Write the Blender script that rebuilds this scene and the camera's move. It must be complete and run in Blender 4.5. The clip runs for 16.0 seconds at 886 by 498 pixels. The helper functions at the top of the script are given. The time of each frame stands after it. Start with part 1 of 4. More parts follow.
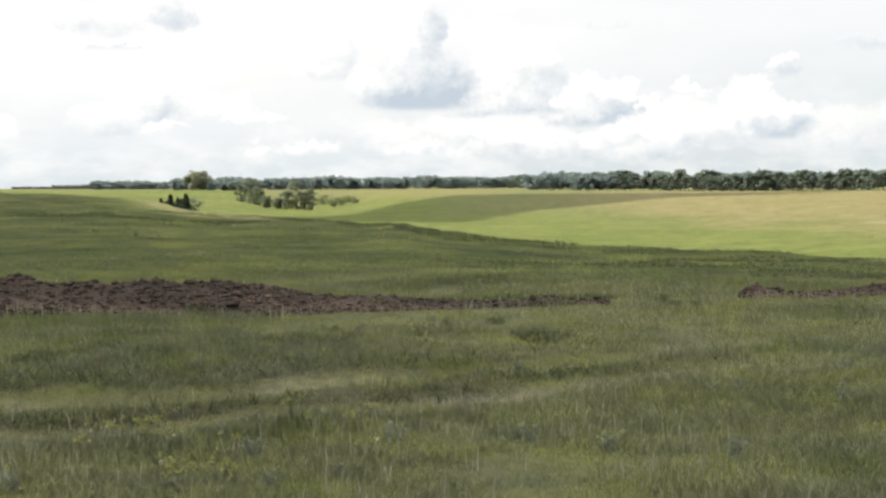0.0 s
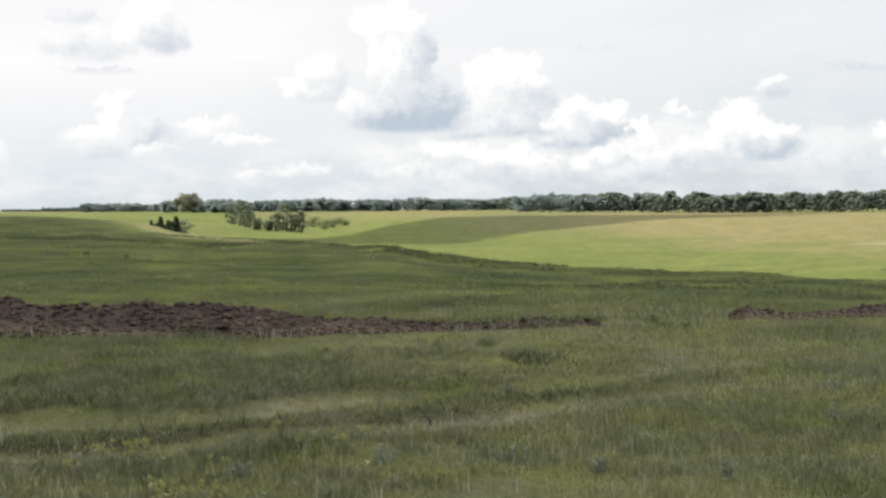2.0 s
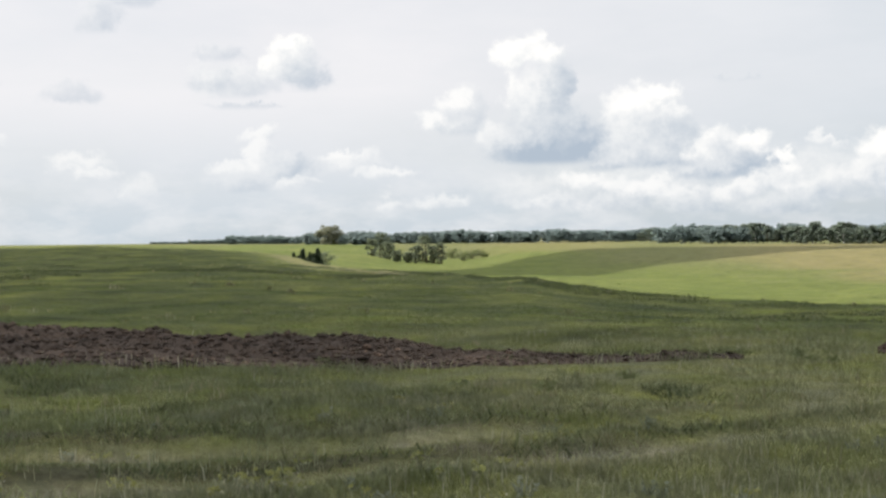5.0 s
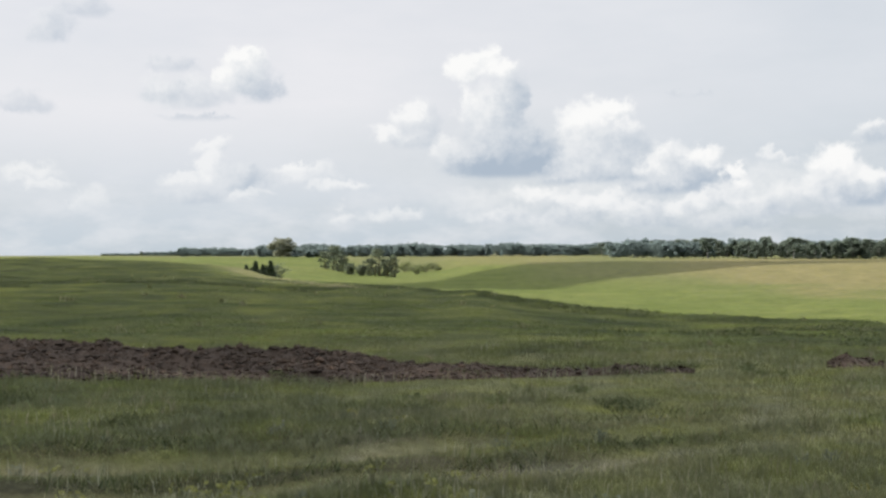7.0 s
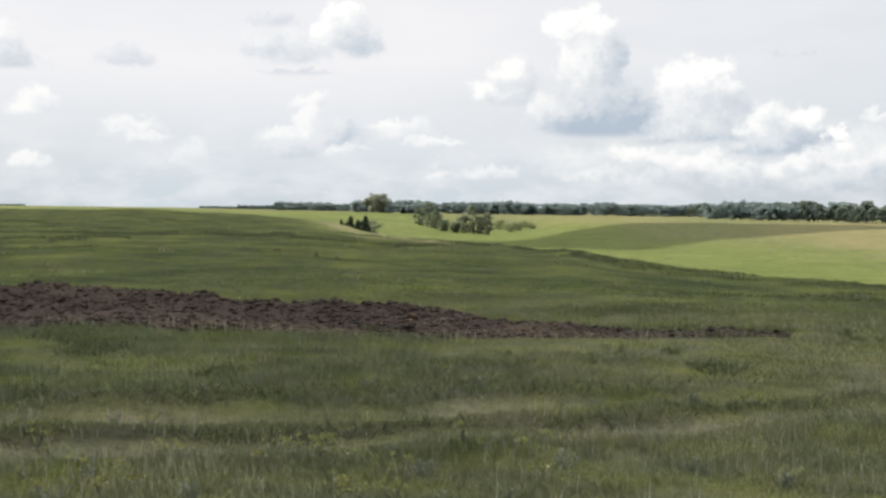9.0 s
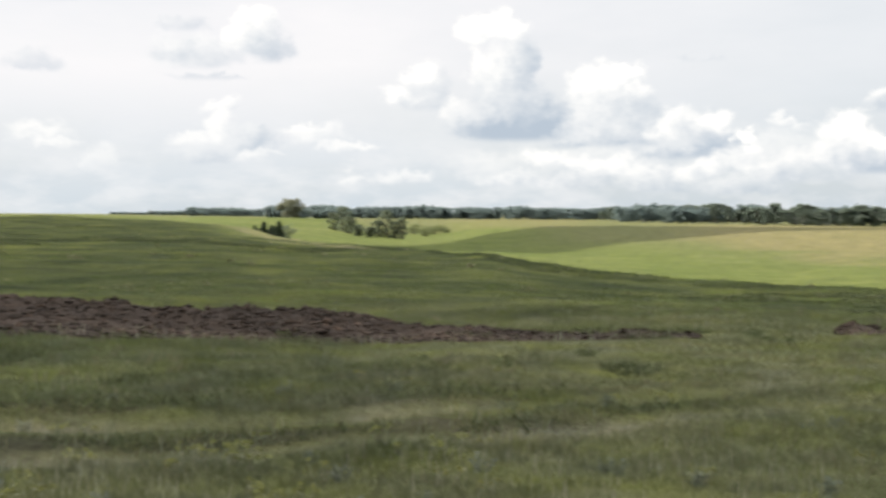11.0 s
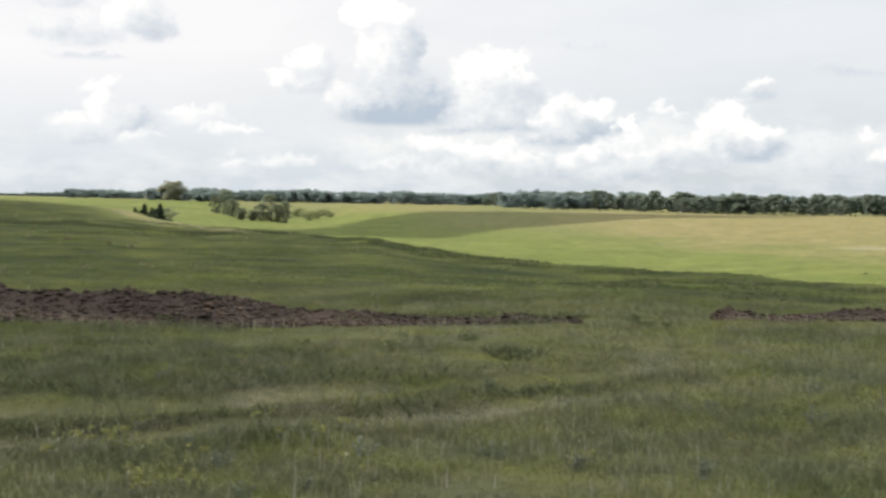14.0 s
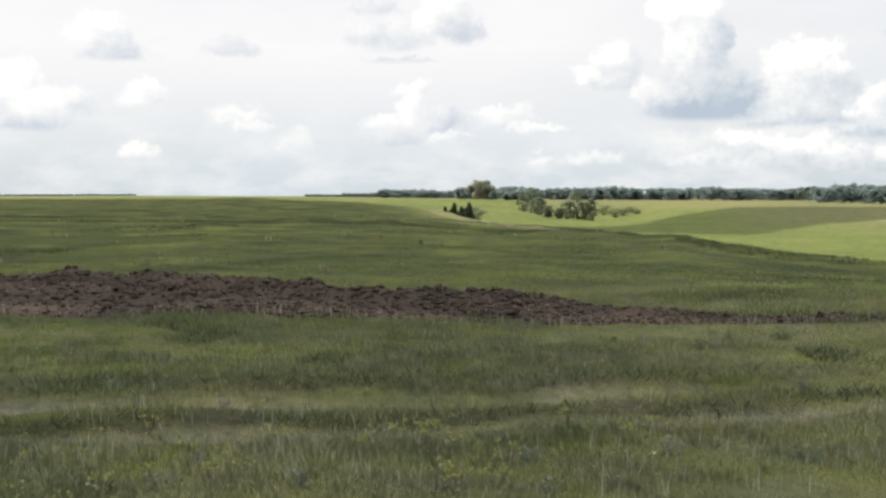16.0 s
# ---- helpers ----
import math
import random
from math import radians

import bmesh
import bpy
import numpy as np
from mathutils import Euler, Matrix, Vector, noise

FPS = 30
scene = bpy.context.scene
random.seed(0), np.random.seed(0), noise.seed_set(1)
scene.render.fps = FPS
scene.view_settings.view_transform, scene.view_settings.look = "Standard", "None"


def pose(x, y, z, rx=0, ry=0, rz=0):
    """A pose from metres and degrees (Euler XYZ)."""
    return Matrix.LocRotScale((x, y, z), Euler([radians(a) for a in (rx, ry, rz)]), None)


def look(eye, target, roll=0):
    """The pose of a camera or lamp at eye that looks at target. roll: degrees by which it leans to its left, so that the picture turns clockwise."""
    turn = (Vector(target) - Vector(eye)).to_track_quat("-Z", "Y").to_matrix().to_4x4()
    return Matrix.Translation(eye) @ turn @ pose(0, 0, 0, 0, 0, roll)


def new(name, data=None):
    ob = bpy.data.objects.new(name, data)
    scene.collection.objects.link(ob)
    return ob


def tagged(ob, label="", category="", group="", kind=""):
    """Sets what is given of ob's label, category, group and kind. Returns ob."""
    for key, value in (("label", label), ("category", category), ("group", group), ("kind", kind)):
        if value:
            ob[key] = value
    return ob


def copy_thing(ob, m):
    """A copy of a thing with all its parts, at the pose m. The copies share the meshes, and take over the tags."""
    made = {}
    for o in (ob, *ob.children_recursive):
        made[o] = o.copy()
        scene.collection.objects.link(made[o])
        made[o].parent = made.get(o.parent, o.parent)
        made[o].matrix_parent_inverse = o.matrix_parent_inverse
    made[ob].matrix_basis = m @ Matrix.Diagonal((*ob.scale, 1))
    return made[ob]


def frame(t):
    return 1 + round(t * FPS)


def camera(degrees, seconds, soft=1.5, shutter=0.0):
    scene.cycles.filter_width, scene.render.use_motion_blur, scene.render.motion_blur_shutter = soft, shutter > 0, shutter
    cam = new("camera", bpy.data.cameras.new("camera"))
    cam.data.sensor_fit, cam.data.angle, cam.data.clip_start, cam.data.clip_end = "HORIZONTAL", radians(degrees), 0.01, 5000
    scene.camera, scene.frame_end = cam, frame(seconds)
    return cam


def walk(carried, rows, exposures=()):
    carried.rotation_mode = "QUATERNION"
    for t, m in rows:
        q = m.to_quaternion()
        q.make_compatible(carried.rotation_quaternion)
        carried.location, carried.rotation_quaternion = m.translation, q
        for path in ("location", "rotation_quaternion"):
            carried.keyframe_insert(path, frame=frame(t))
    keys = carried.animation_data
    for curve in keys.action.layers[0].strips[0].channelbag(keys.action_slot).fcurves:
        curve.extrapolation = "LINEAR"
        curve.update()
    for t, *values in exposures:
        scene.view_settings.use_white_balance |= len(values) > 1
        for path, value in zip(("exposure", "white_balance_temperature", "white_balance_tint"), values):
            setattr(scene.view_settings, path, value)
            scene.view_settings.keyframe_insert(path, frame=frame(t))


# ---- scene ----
cam = camera(35.78, 16.0, soft=2.6, shutter=0.5)
EYE = Vector((0.0, 0.0, 1.6))
# seconds, heading (degrees clockwise from +y), tilt, roll
TURNS = [
    (0, -4.222, -2.830, -0.728),
    (0.5, -3.995, -2.381, -0.820),
    (1, -3.801, -2.294, -0.940),
    (1.5, -3.737, -1.750, -0.914),
    (2, -3.815, -1.915, -0.793),
    (2.5, -4.859, -1.119, -0.692),
    (3, -6.334, -1.024, -0.626),
    (3.5, -7.170, -0.965, -1.082),
    (4, -7.810, -0.459, -1.110),
    (4.2, -8.500, -0.658, -1.135),
    (5.2, -9.600, -0.480, -0.950),
    (6.3, -8.851, -0.502, -0.651),
    (6.5, -8.350, -0.475, -0.674),
    (7, -7.634, 0.020, -0.639),
    (7.5, -7.596, -0.134, -0.494),
    (8, -7.785, -0.480, -0.760),
    (8.5, -9.100, -0.943, -0.094),
    (8.7, -10.257, -1.497, 0.224),
    (9.5, -12.300, -1.800, 0.250),
    (10.8, -9.715, -1.474, -0.010),
    (11, -7.986, -1.544, 0.025),
    (11.5, -2.390, -1.580, 0.461),
    (12, 2.102, -1.827, -0.087),
    (12.5, 2.021, -1.595, 0.000),
    (13, 1.232, -2.272, 0.223),
    (13.5, -0.583, -1.958, 0.069),
    (14, -3.139, -2.156, 0.599),
    (14.5, -6.745, -1.715, 0.672),
    (15, -11.258, -1.418, -0.066),
    (15.5, -14.891, -1.759, 0.050),
    (16, -15.896, -2.309, -0.191),
]


def heading(az, el):
    a, e = radians(az), radians(el)
    return EYE + Vector((math.sin(a) * math.cos(e), math.cos(a) * math.cos(e), math.sin(e))) * 100


walk(cam, [(t, look(EYE, heading(az, el), roll)) for t, az, el, roll in TURNS],
     exposures=[(0, 0.17, 6900, 10), (2.0, 0.04, 6750, 10), (3.5, -0.1, 6600, 10), (6.5, -0.15, 6580, 10), (7.0, -0.22, 6500, 10), (8.0, -0.27, 6500, 10), (8.5, -0.17, 6550, 10),
                (11.0, -0.01, 6700, 10), (12.5, 0.0, 6700, 10), (16.0, 0.0, 6720, 10)])

# ---------------------------------------------------------------- sky and sun
SUN_AZ, SUN_EL = -65.0, 50.0
SUN_DIR = Vector((math.sin(radians(SUN_AZ)) * math.cos(radians(SUN_EL)),
                  math.cos(radians(SUN_AZ)) * math.cos(radians(SUN_EL)), math.sin(radians(SUN_EL))))

sun_data = bpy.data.lights.new("sun", "SUN")
sun_data.energy, sun_data.angle, sun_data.color = 5.0, radians(0.5), (1.0, 0.95, 0.86)
sun = new("sun", sun_data)
sun.matrix_world = look(SUN_DIR * 50, (0, 0, 0))


def node(tree, kind, **values):
    n = tree.nodes.new(kind)
    for key, value in values.items():
        if key == "op":
            n.operation = value
        elif key == "blend":
            n.blend_type = value
        else:
            n.inputs[int(key[1:])].default_value = value
    return n


def chain(tree, a, b):
    tree.links.new(a, b)


def puff_group():
    """One lobe of a cumulus: lit from the upper left, grey below, laid over the colour that comes in."""
    g = bpy.data.node_groups.new("puff", "ShaderNodeTree")
    for name, kind in (("Colour", "NodeSocketColor"), ("Place", "NodeSocketVector"), ("Centre", "NodeSocketVector"),
                       ("Scale", "NodeSocketVector"), ("Opacity", "NodeSocketFloat"), ("Base", "NodeSocketFloat"),
                       ("Grain", "NodeSocketFloat"), ("Height", "NodeSocketFloat"), ("Shade", "NodeSocketFloat")):
        g.interface.new_socket(name, in_out="INPUT", socket_type=kind)
    g.interface.new_socket("Colour", in_out="OUTPUT", socket_type="NodeSocketColor")
    i, o = g.nodes.new("NodeGroupInput"), g.nodes.new("NodeGroupOutput")
    after = node(g, "ShaderNodeVectorMath", op="MULTIPLY_ADD", i1=(1e-6, 1e-6, 1e-6))
    chain(g, i.outputs["Colour"], after.inputs[0]), chain(g, i.outputs["Place"], after.inputs[2])
    sub = node(g, "ShaderNodeVectorMath", op="SUBTRACT")
    chain(g, after.outputs[0], sub.inputs[0]), chain(g, i.outputs["Centre"], sub.inputs[1])
    mul = node(g, "ShaderNodeVectorMath", op="MULTIPLY")
    chain(g, sub.outputs[0], mul.inputs[0]), chain(g, i.outputs["Scale"], mul.inputs[1])
    length = node(g, "ShaderNodeVectorMath", op="LENGTH")
    chain(g, mul.outputs[0], length.inputs[0])
    mask = node(g, "ShaderNodeMapRange", i1=1.2, i2=0.52)
    mask.interpolation_type = "SMOOTHSTEP"
    chain(g, length.outputs["Value"], mask.inputs[0])
    above = node(g, "ShaderNodeMath", op="SUBTRACT")
    chain(g, i.outputs["Height"], above.inputs[0]), chain(g, i.outputs["Base"], above.inputs[1])
    flat = node(g, "ShaderNodeMapRange", i1=-0.12, i2=0.25)
    flat.interpolation_type = "SMOOTHSTEP"
    chain(g, above.outputs[0], flat.inputs[0])
    m1 = node(g, "ShaderNodeMath", op="MULTIPLY")
    chain(g, mask.outputs[0], m1.inputs[0]), chain(g, flat.outputs[0], m1.inputs[1])
    m2 = node(g, "ShaderNodeMath", op="MULTIPLY")
    chain(g, m1.outputs[0], m2.inputs[0]), chain(g, i.outputs["Opacity"], m2.inputs[1])
    dot = node(g, "ShaderNodeVectorMath", op="DOT_PRODUCT", i1=(-0.28, 0.42, 0.0))
    chain(g, mul.outputs[0], dot.inputs[0])
    add = node(g, "ShaderNodeMath", op="ADD")
    chain(g, dot.outputs["Value"], add.inputs[0]), chain(g, i.outputs["Grain"], add.inputs[1])
    own = node(g, "ShaderNodeMath", op="ADD")
    chain(g, add.outputs[0], own.inputs[0]), chain(g, i.outputs["Shade"], own.inputs[1])
    lit = node(g, "ShaderNodeMapRange", i1=0.0, i2=1.0)
    chain(g, own.outputs[0], lit.inputs[0])
    tone = node(g, "ShaderNodeMix")
    tone.data_type = "RGBA"
    chain(g, lit.outputs[0], tone.inputs[0])
    tone.inputs[6].default_value = (0.50, 0.59, 0.70, 1)
    tone.inputs[7].default_value = (1.12, 1.12, 1.11, 1)
    over = node(g, "ShaderNodeMix")
    over.data_type = "RGBA"
    chain(g, m2.outputs[0], over.inputs[0]), chain(g, i.outputs["Colour"], over.inputs[6]), chain(g, tone.outputs[2], over.inputs[7])
    chain(g, over.outputs[2], o.inputs[0])
    return g


def make_sky():
    world = bpy.data.worlds.new("sky")
    scene.world = world
    world.use_nodes = True
    t = world.node_tree
    t.nodes.clear()
    out, back = t.nodes.new("ShaderNodeOutputWorld"), t.nodes.new("ShaderNodeBackground")
    chain(t, back.outputs[0], out.inputs[0])
    back.inputs[1].default_value = 1.0
    air = t.nodes.new("ShaderNodeTexSky")
    air.sky_type, air.sun_disc = "NISHITA", False
    air.sun_elevation, air.sun_rotation = radians(SUN_EL), radians(SUN_AZ)
    dim = node(t, "ShaderNodeVectorMath", op="SCALE")
    dim.inputs["Scale"].default_value = 0.1
    chain(t, air.outputs[0], dim.inputs[0])
    coord = t.nodes.new("ShaderNodeTexCoord")
    sep = t.nodes.new("ShaderNodeSeparateXYZ")
    chain(t, coord.outputs["Generated"], sep.inputs[0])
    az = node(t, "ShaderNodeMath", op="ARCTAN2")
    chain(t, sep.outputs[0], az.inputs[0]), chain(t, sep.outputs[1], az.inputs[1])
    el = node(t, "ShaderNodeMath", op="ARCSINE")
    chain(t, sep.outputs[2], el.inputs[0])
    both = t.nodes.new("ShaderNodeCombineXYZ")
    chain(t, az.outputs[0], both.inputs[0]), chain(t, el.outputs[0], both.inputs[1])
    deg = node(t, "ShaderNodeVectorMath", op="SCALE")
    deg.inputs["Scale"].default_value = 180 / math.pi
    chain(t, both.outputs[0], deg.inputs[0])
    # thin high veil, streaky, thinner low on the far left
    stretch = node(t, "ShaderNodeVectorMath", op="MULTIPLY", i1=(0.05, 0.16, 1.0))
    chain(t, deg.outputs[0], stretch.inputs[0])
    veil = node(t, "ShaderNodeTexNoise", i2=1.0, i3=5.0, i4=0.6)
    chain(t, stretch.outputs[0], veil.inputs["Vector"])
    veil_map = node(t, "ShaderNodeMapRange", i1=0.3, i2=0.6, i3=0.8, i4=0.98)
    chain(t, veil.outputs["Fac"], veil_map.inputs[0])
    mix = node(t, "ShaderNodeMix")
    mix.data_type = "RGBA"
    sep2 = t.nodes.new("ShaderNodeSeparateXYZ")
    chain(t, deg.outputs[0], sep2.inputs[0])
    # the veil is bluish low down and, like any overcast, brighter towards the zenith
    climb = node(t, "ShaderNodeMapRange", i1=0.0, i2=6.0)
    chain(t, sep2.outputs[1], climb.inputs[0])
    pale = node(t, "ShaderNodeMix")
    pale.data_type = "RGBA"
    pale.inputs[6].default_value = (0.65, 0.74, 0.82, 1)
    # the veil thins towards the right, where more blue comes through
    across = node(t, "ShaderNodeMapRange", i1=-12.0, i2=8.0)
    chain(t, sep2.outputs[0], across.inputs[0])
    upper = node(t, "ShaderNodeMix")
    upper.data_type = "RGBA"
    upper.inputs[6].default_value, upper.inputs[7].default_value = (0.98, 0.98, 1.015, 1), (0.84, 0.88, 0.935, 1)
    chain(t, across.outputs[0], upper.inputs[0]), chain(t, upper.outputs[2], pale.inputs[7])
    chain(t, climb.outputs[0], pale.inputs[0])
    zenith = node(t, "ShaderNodeMapRange", i1=12.0, i2=65.0, i3=1.0, i4=2.1)
    chain(t, sep2.outputs[1], zenith.inputs[0])
    bright = node(t, "ShaderNodeVectorMath", op="SCALE")
    chain(t, pale.outputs[2], bright.inputs[0]), chain(t, zenith.outputs[0], bright.inputs["Scale"])
    chain(t, bright.outputs[0], mix.inputs[7])
    chain(t, veil_map.outputs[0], mix.inputs[0]), chain(t, dim.outputs[0], mix.inputs[6])
    # billows bend the outlines of the lobes
    billow = node(t, "ShaderNodeTexNoise", i2=0.9, i3=6.0, i4=0.62)
    chain(t, deg.outputs[0], billow.inputs["Vector"])
    centred = node(t, "ShaderNodeVectorMath", op="SUBTRACT", i1=(0.5, 0.5, 0.5))
    chain(t, billow.outputs["Color"], centred.inputs[0])
    bend = node(t, "ShaderNodeVectorMath", op="SCALE")
    bend.inputs["Scale"].default_value = 2.3
    chain(t, centred.outputs[0], bend.inputs[0])
    flatten = node(t, "ShaderNodeVectorMath", op="MULTIPLY", i1=(1.0, 0.8, 0.0))
    chain(t, bend.outputs[0], flatten.inputs[0])
    place = node(t, "ShaderNodeVectorMath", op="ADD")
    chain(t, deg.outputs[0], place.inputs[0]), chain(t, flatten.outputs[0], place.inputs[1])
    grain_n = node(t, "ShaderNodeTexNoise", i2=1.6, i3=6.0, i4=0.65)
    chain(t, deg.outputs[0], grain_n.inputs["Vector"])
    grain = node(t, "ShaderNodeMapRange", i1=0.25, i2=0.75, i3=-0.2, i4=0.2)
    chain(t, grain_n.outputs["Fac"], grain.inputs[0])
    # low bank of broken cloud all round the horizon
    low_n = node(t, "ShaderNodeTexNoise", i2=0.42, i3=7.0, i4=0.6)
    squash = node(t, "ShaderNodeVectorMath", op="MULTIPLY", i1=(0.7, 1.6, 1.0))
    chain(t, deg.outputs[0], squash.inputs[0]), chain(t, squash.outputs[0], low_n.inputs["Vector"])
    low_m = node(t, "ShaderNodeMapRange", i1=0.44, i2=0.64, i3=0.0, i4=0.55)
    chain(t, low_n.outputs["Fac"], low_m.inputs[0])
    band = node(t, "ShaderNodeMapRange", i1=5.5, i2=1.5)
    chain(t, sep2.outputs[1], band.inputs[0])
    lm = node(t, "ShaderNodeMath", op="MULTIPLY")
    chain(t, low_m.outputs[0], lm.inputs[0]), chain(t, band.outputs[0], lm.inputs[1])
    low_mix = node(t, "ShaderNodeMix")
    low_mix.data_type = "RGBA"
    low_mix.inputs[7].default_value = (0.93, 0.95, 0.98, 1)
    chain(t, lm.outputs[0], low_mix.inputs[0]), chain(t, mix.outputs[2], low_mix.inputs[6])
    colour = low_mix.outputs[2]
    puff = puff_group()

    def cumulus(under, *lobes):
        """Lobes from back to front: heading, height, half width, half height (degrees), lightness, opacity."""
        for c_az, c_el, a, b, shade, opacity in lobes:
            p = t.nodes.new("ShaderNodeGroup")
            p.node_tree = puff
            chain(t, under, p.inputs["Colour"]), chain(t, place.outputs[0], p.inputs["Place"])
            chain(t, grain.outputs[0], p.inputs["Grain"]), chain(t, sep2.outputs[1], p.inputs["Height"])
            p.inputs["Centre"].default_value, p.inputs["Scale"].default_value = (c_az, c_el, 0), (1 / a, 1 / b, 0)
            p.inputs["Opacity"].default_value, p.inputs["Base"].default_value, p.inputs["Shade"].default_value = opacity, c_el - 0.72 * b, shade
            under = p.outputs[0]
        return under

    # low row over the wood, on a soft bank
    colour = cumulus(colour, (1.0, 2.4, 5.0, 1.3, 0.62, 0.5), (6.5, 2.1, 4.0, 1.3, 0.6, 0.5), (-4.0, 1.8, 4.0, 1.0, 0.62, 0.45), (13.0, 1.8, 4.5, 1.2, 0.6, 0.45),
                     (-4.9, 1.31, 2.12, 0.42, 0.55, 0.50), (-2.5, 1.16, 1.89, 0.42, 0.50, 0.50), (0.9, 1.07, 2.12, 0.42, 0.45, 0.50), (4.4, 0.95, 2.12, 0.42, 0.40, 0.50),
                     (-3.5, 2.23, 1.13, 0.52, 0.90, 0.75), (-2.3, 1.98, 0.94, 0.42, 0.80, 0.60), (-1.0, 1.80, 1.42, 0.57, 0.90, 0.75), (0.4, 1.54, 1.06, 0.52, 0.75, 0.60),
                     (2.3, 1.60, 1.18, 0.57, 0.88, 0.70), (3.8, 2.11, 1.42, 0.66, 0.85, 0.75), (5.4, 1.62, 1.42, 0.66, 0.60, 0.65), (6.6, 2.17, 1.06, 0.59, 0.75, 0.55))
    # tall cumulus with its grey-blue foot
    colour = cumulus(colour, (-8.5, 5.35, 0.94, 0.94, 0.55, 0.50), (-9.0, 5.58, 0.83, 0.52, 0.95, 0.70), (-9.8, 4.77, 0.94, 0.57, 0.95, 0.75), (-8.7, 4.53, 1.06, 0.47, 0.35, 0.50),
                     (-7.5, 4.2, 0.9, 0.6, 0.85, 0.55), (-6.0, 3.56, 2.01, 0.71, 0.35, 0.80), (-5.5, 5.1, 1.0, 1.8, 0.5, 1.00), (-6.5, 5.9, 0.6, 1.0, 0.85, 0.85),
                     (-4.8, 6.12, 0.80, 1.65, 0.3, 0.90), (-6.5, 7.42, 0.85, 0.80, 1.00, 1.00), (-5.9, 7.81, 0.71, 0.66, 1.00, 1.00), (-5.1, 7.47, 0.90, 0.57, 0.95, 1.00),
                     (-5.4, 5.07, 1.35, 1.10, 0.45, 0.80), (-4.6, 4.20, 1.75, 0.99, 0.1, 0.90), (-4.8, 3.5, 2.75, 0.80, -0.2, 1.00), (-3.2, 3.6, 1.3, 0.8, -0.15, 0.95),
                     (-2.8, 2.85, 0.99, 0.33, 0.00, 0.80))
    # the heap beside it
    colour = cumulus(colour, (-1.7, 3.49, 1.53, 1.06, 0.55, 0.75), (-0.8, 4.13, 1.65, 1.13, 0.42, 0.85), (-2.0, 5.02, 0.99, 0.94, 0.85, 0.85), (-1.4, 5.47, 1.18, 0.76, 1.00, 1.00),
                     (-0.5, 5.56, 0.94, 0.61, 1.00, 1.00), (0.2, 4.90, 0.80, 0.47, 0.75, 0.70), (-0.3, 3.23, 2.01, 0.83, 0.30, 0.75))
    # the third heap
    colour = cumulus(colour, (1.8, 3.77, 0.80, 0.76, 0.70, 0.90), (1.2, 3.21, 0.80, 0.61, 0.70, 0.80), (2.9, 3.82, 0.85, 0.57, 1.00, 1.00), (3.5, 3.39, 0.80, 0.57, 0.80, 0.90),
                     (2.7, 2.99, 1.77, 0.71, 0.28, 0.90), (4.4, 3.02, 0.61, 0.42, 1.00, 0.95), (4.5, 2.56, 0.57, 0.42, 0.80, 0.90), (1.9, 2.50, 2.24, 0.47, 0.15, 0.85),
                     (5.9, 3.61, 0.61, 0.28, 0.90, 0.60), (6.6, 3.42, 0.47, 0.28, 0.80, 0.50))
    # heap over the end of the wood
    colour = cumulus(colour, (8.2, 2.36, 1.18, 0.83, 0.60, 0.80), (8.3, 3.38, 0.99, 0.76, 1.00, 1.00), (8.9, 3.25, 0.85, 0.71, 0.85, 0.95), (9.7, 2.73, 0.94, 0.52, 0.95, 0.90),
                     (9.4, 2.00, 1.77, 0.71, 0.22, 0.85), (9.9, 4.34, 0.80, 0.52, 0.45, 0.60), (9.8, 4.68, 0.57, 0.28, 0.80, 0.60))
    # over the big tree
    colour = cumulus(colour, (-18.8, 7.64, 1.13, 0.42, 0.25, 0.40), (-18.2, 6.40, 1.77, 0.80, 0.55, 0.60), (-19.1, 6.61, 1.06, 0.76, 0.45, 0.50), (-17.8, 5.55, 1.77, 0.21, 0.05, 0.45),
                     (-16.0, 7.10, 1.06, 0.99, 0.70, 0.85), (-15.2, 6.88, 1.06, 1.09, 0.38, 0.75), (-15.8, 7.95, 1.04, 0.42, 1.00, 1.00), (-16.6, 7.21, 0.47, 0.47, 0.95, 0.80))
    # low and far left
    colour = cumulus(colour, (-17.1, 4.28, 0.94, 0.38, 0.90, 0.60), (-17.2, 3.40, 0.57, 0.90, 0.9, 0.6), (-18.2, 2.99, 1.13, 0.42, 0.85, 0.55), (-17.9, 2.36, 1.42, 0.59, 0.30, 0.40),
                     (-15.9, 2.98, 1.13, 0.76, 0.3, 0.65), (-15.6, 2.30, 1.30, 0.24, 0.85, 0.45), (-13.0, 3.15, 1.42, 0.52, 0.75, 0.5), (-11.9, 2.68, 1.42, 0.33, 0.90, 0.60),
                     (-13.8, 3.39, 0.94, 0.28, 0.90, 0.60), (-24.2, 3.12, 1.42, 0.61, 0.8, 0.55), (-23.8, 2.71, 1.18, 0.28, 0.85, 0.45), (-23.5, 8.99, 0.99, 0.80, 0.35, 0.5),
                     (-24.7, 5.96, 1.18, 0.61, 0.20, 0.40), (-22.2, 9.81, 1.06, 0.52, 0.20, 0.40), (-22.1, 2.14, 0.71, 0.71, 0.85, 0.35), (-9.6, 1.36, 1.42, 0.42, 0.90, 0.50),
                     (-11.7, 1.38, 0.71, 0.47, 0.85, 0.45), (2.4, 6.30, 0.94, 0.19, 0.20, 0.30))
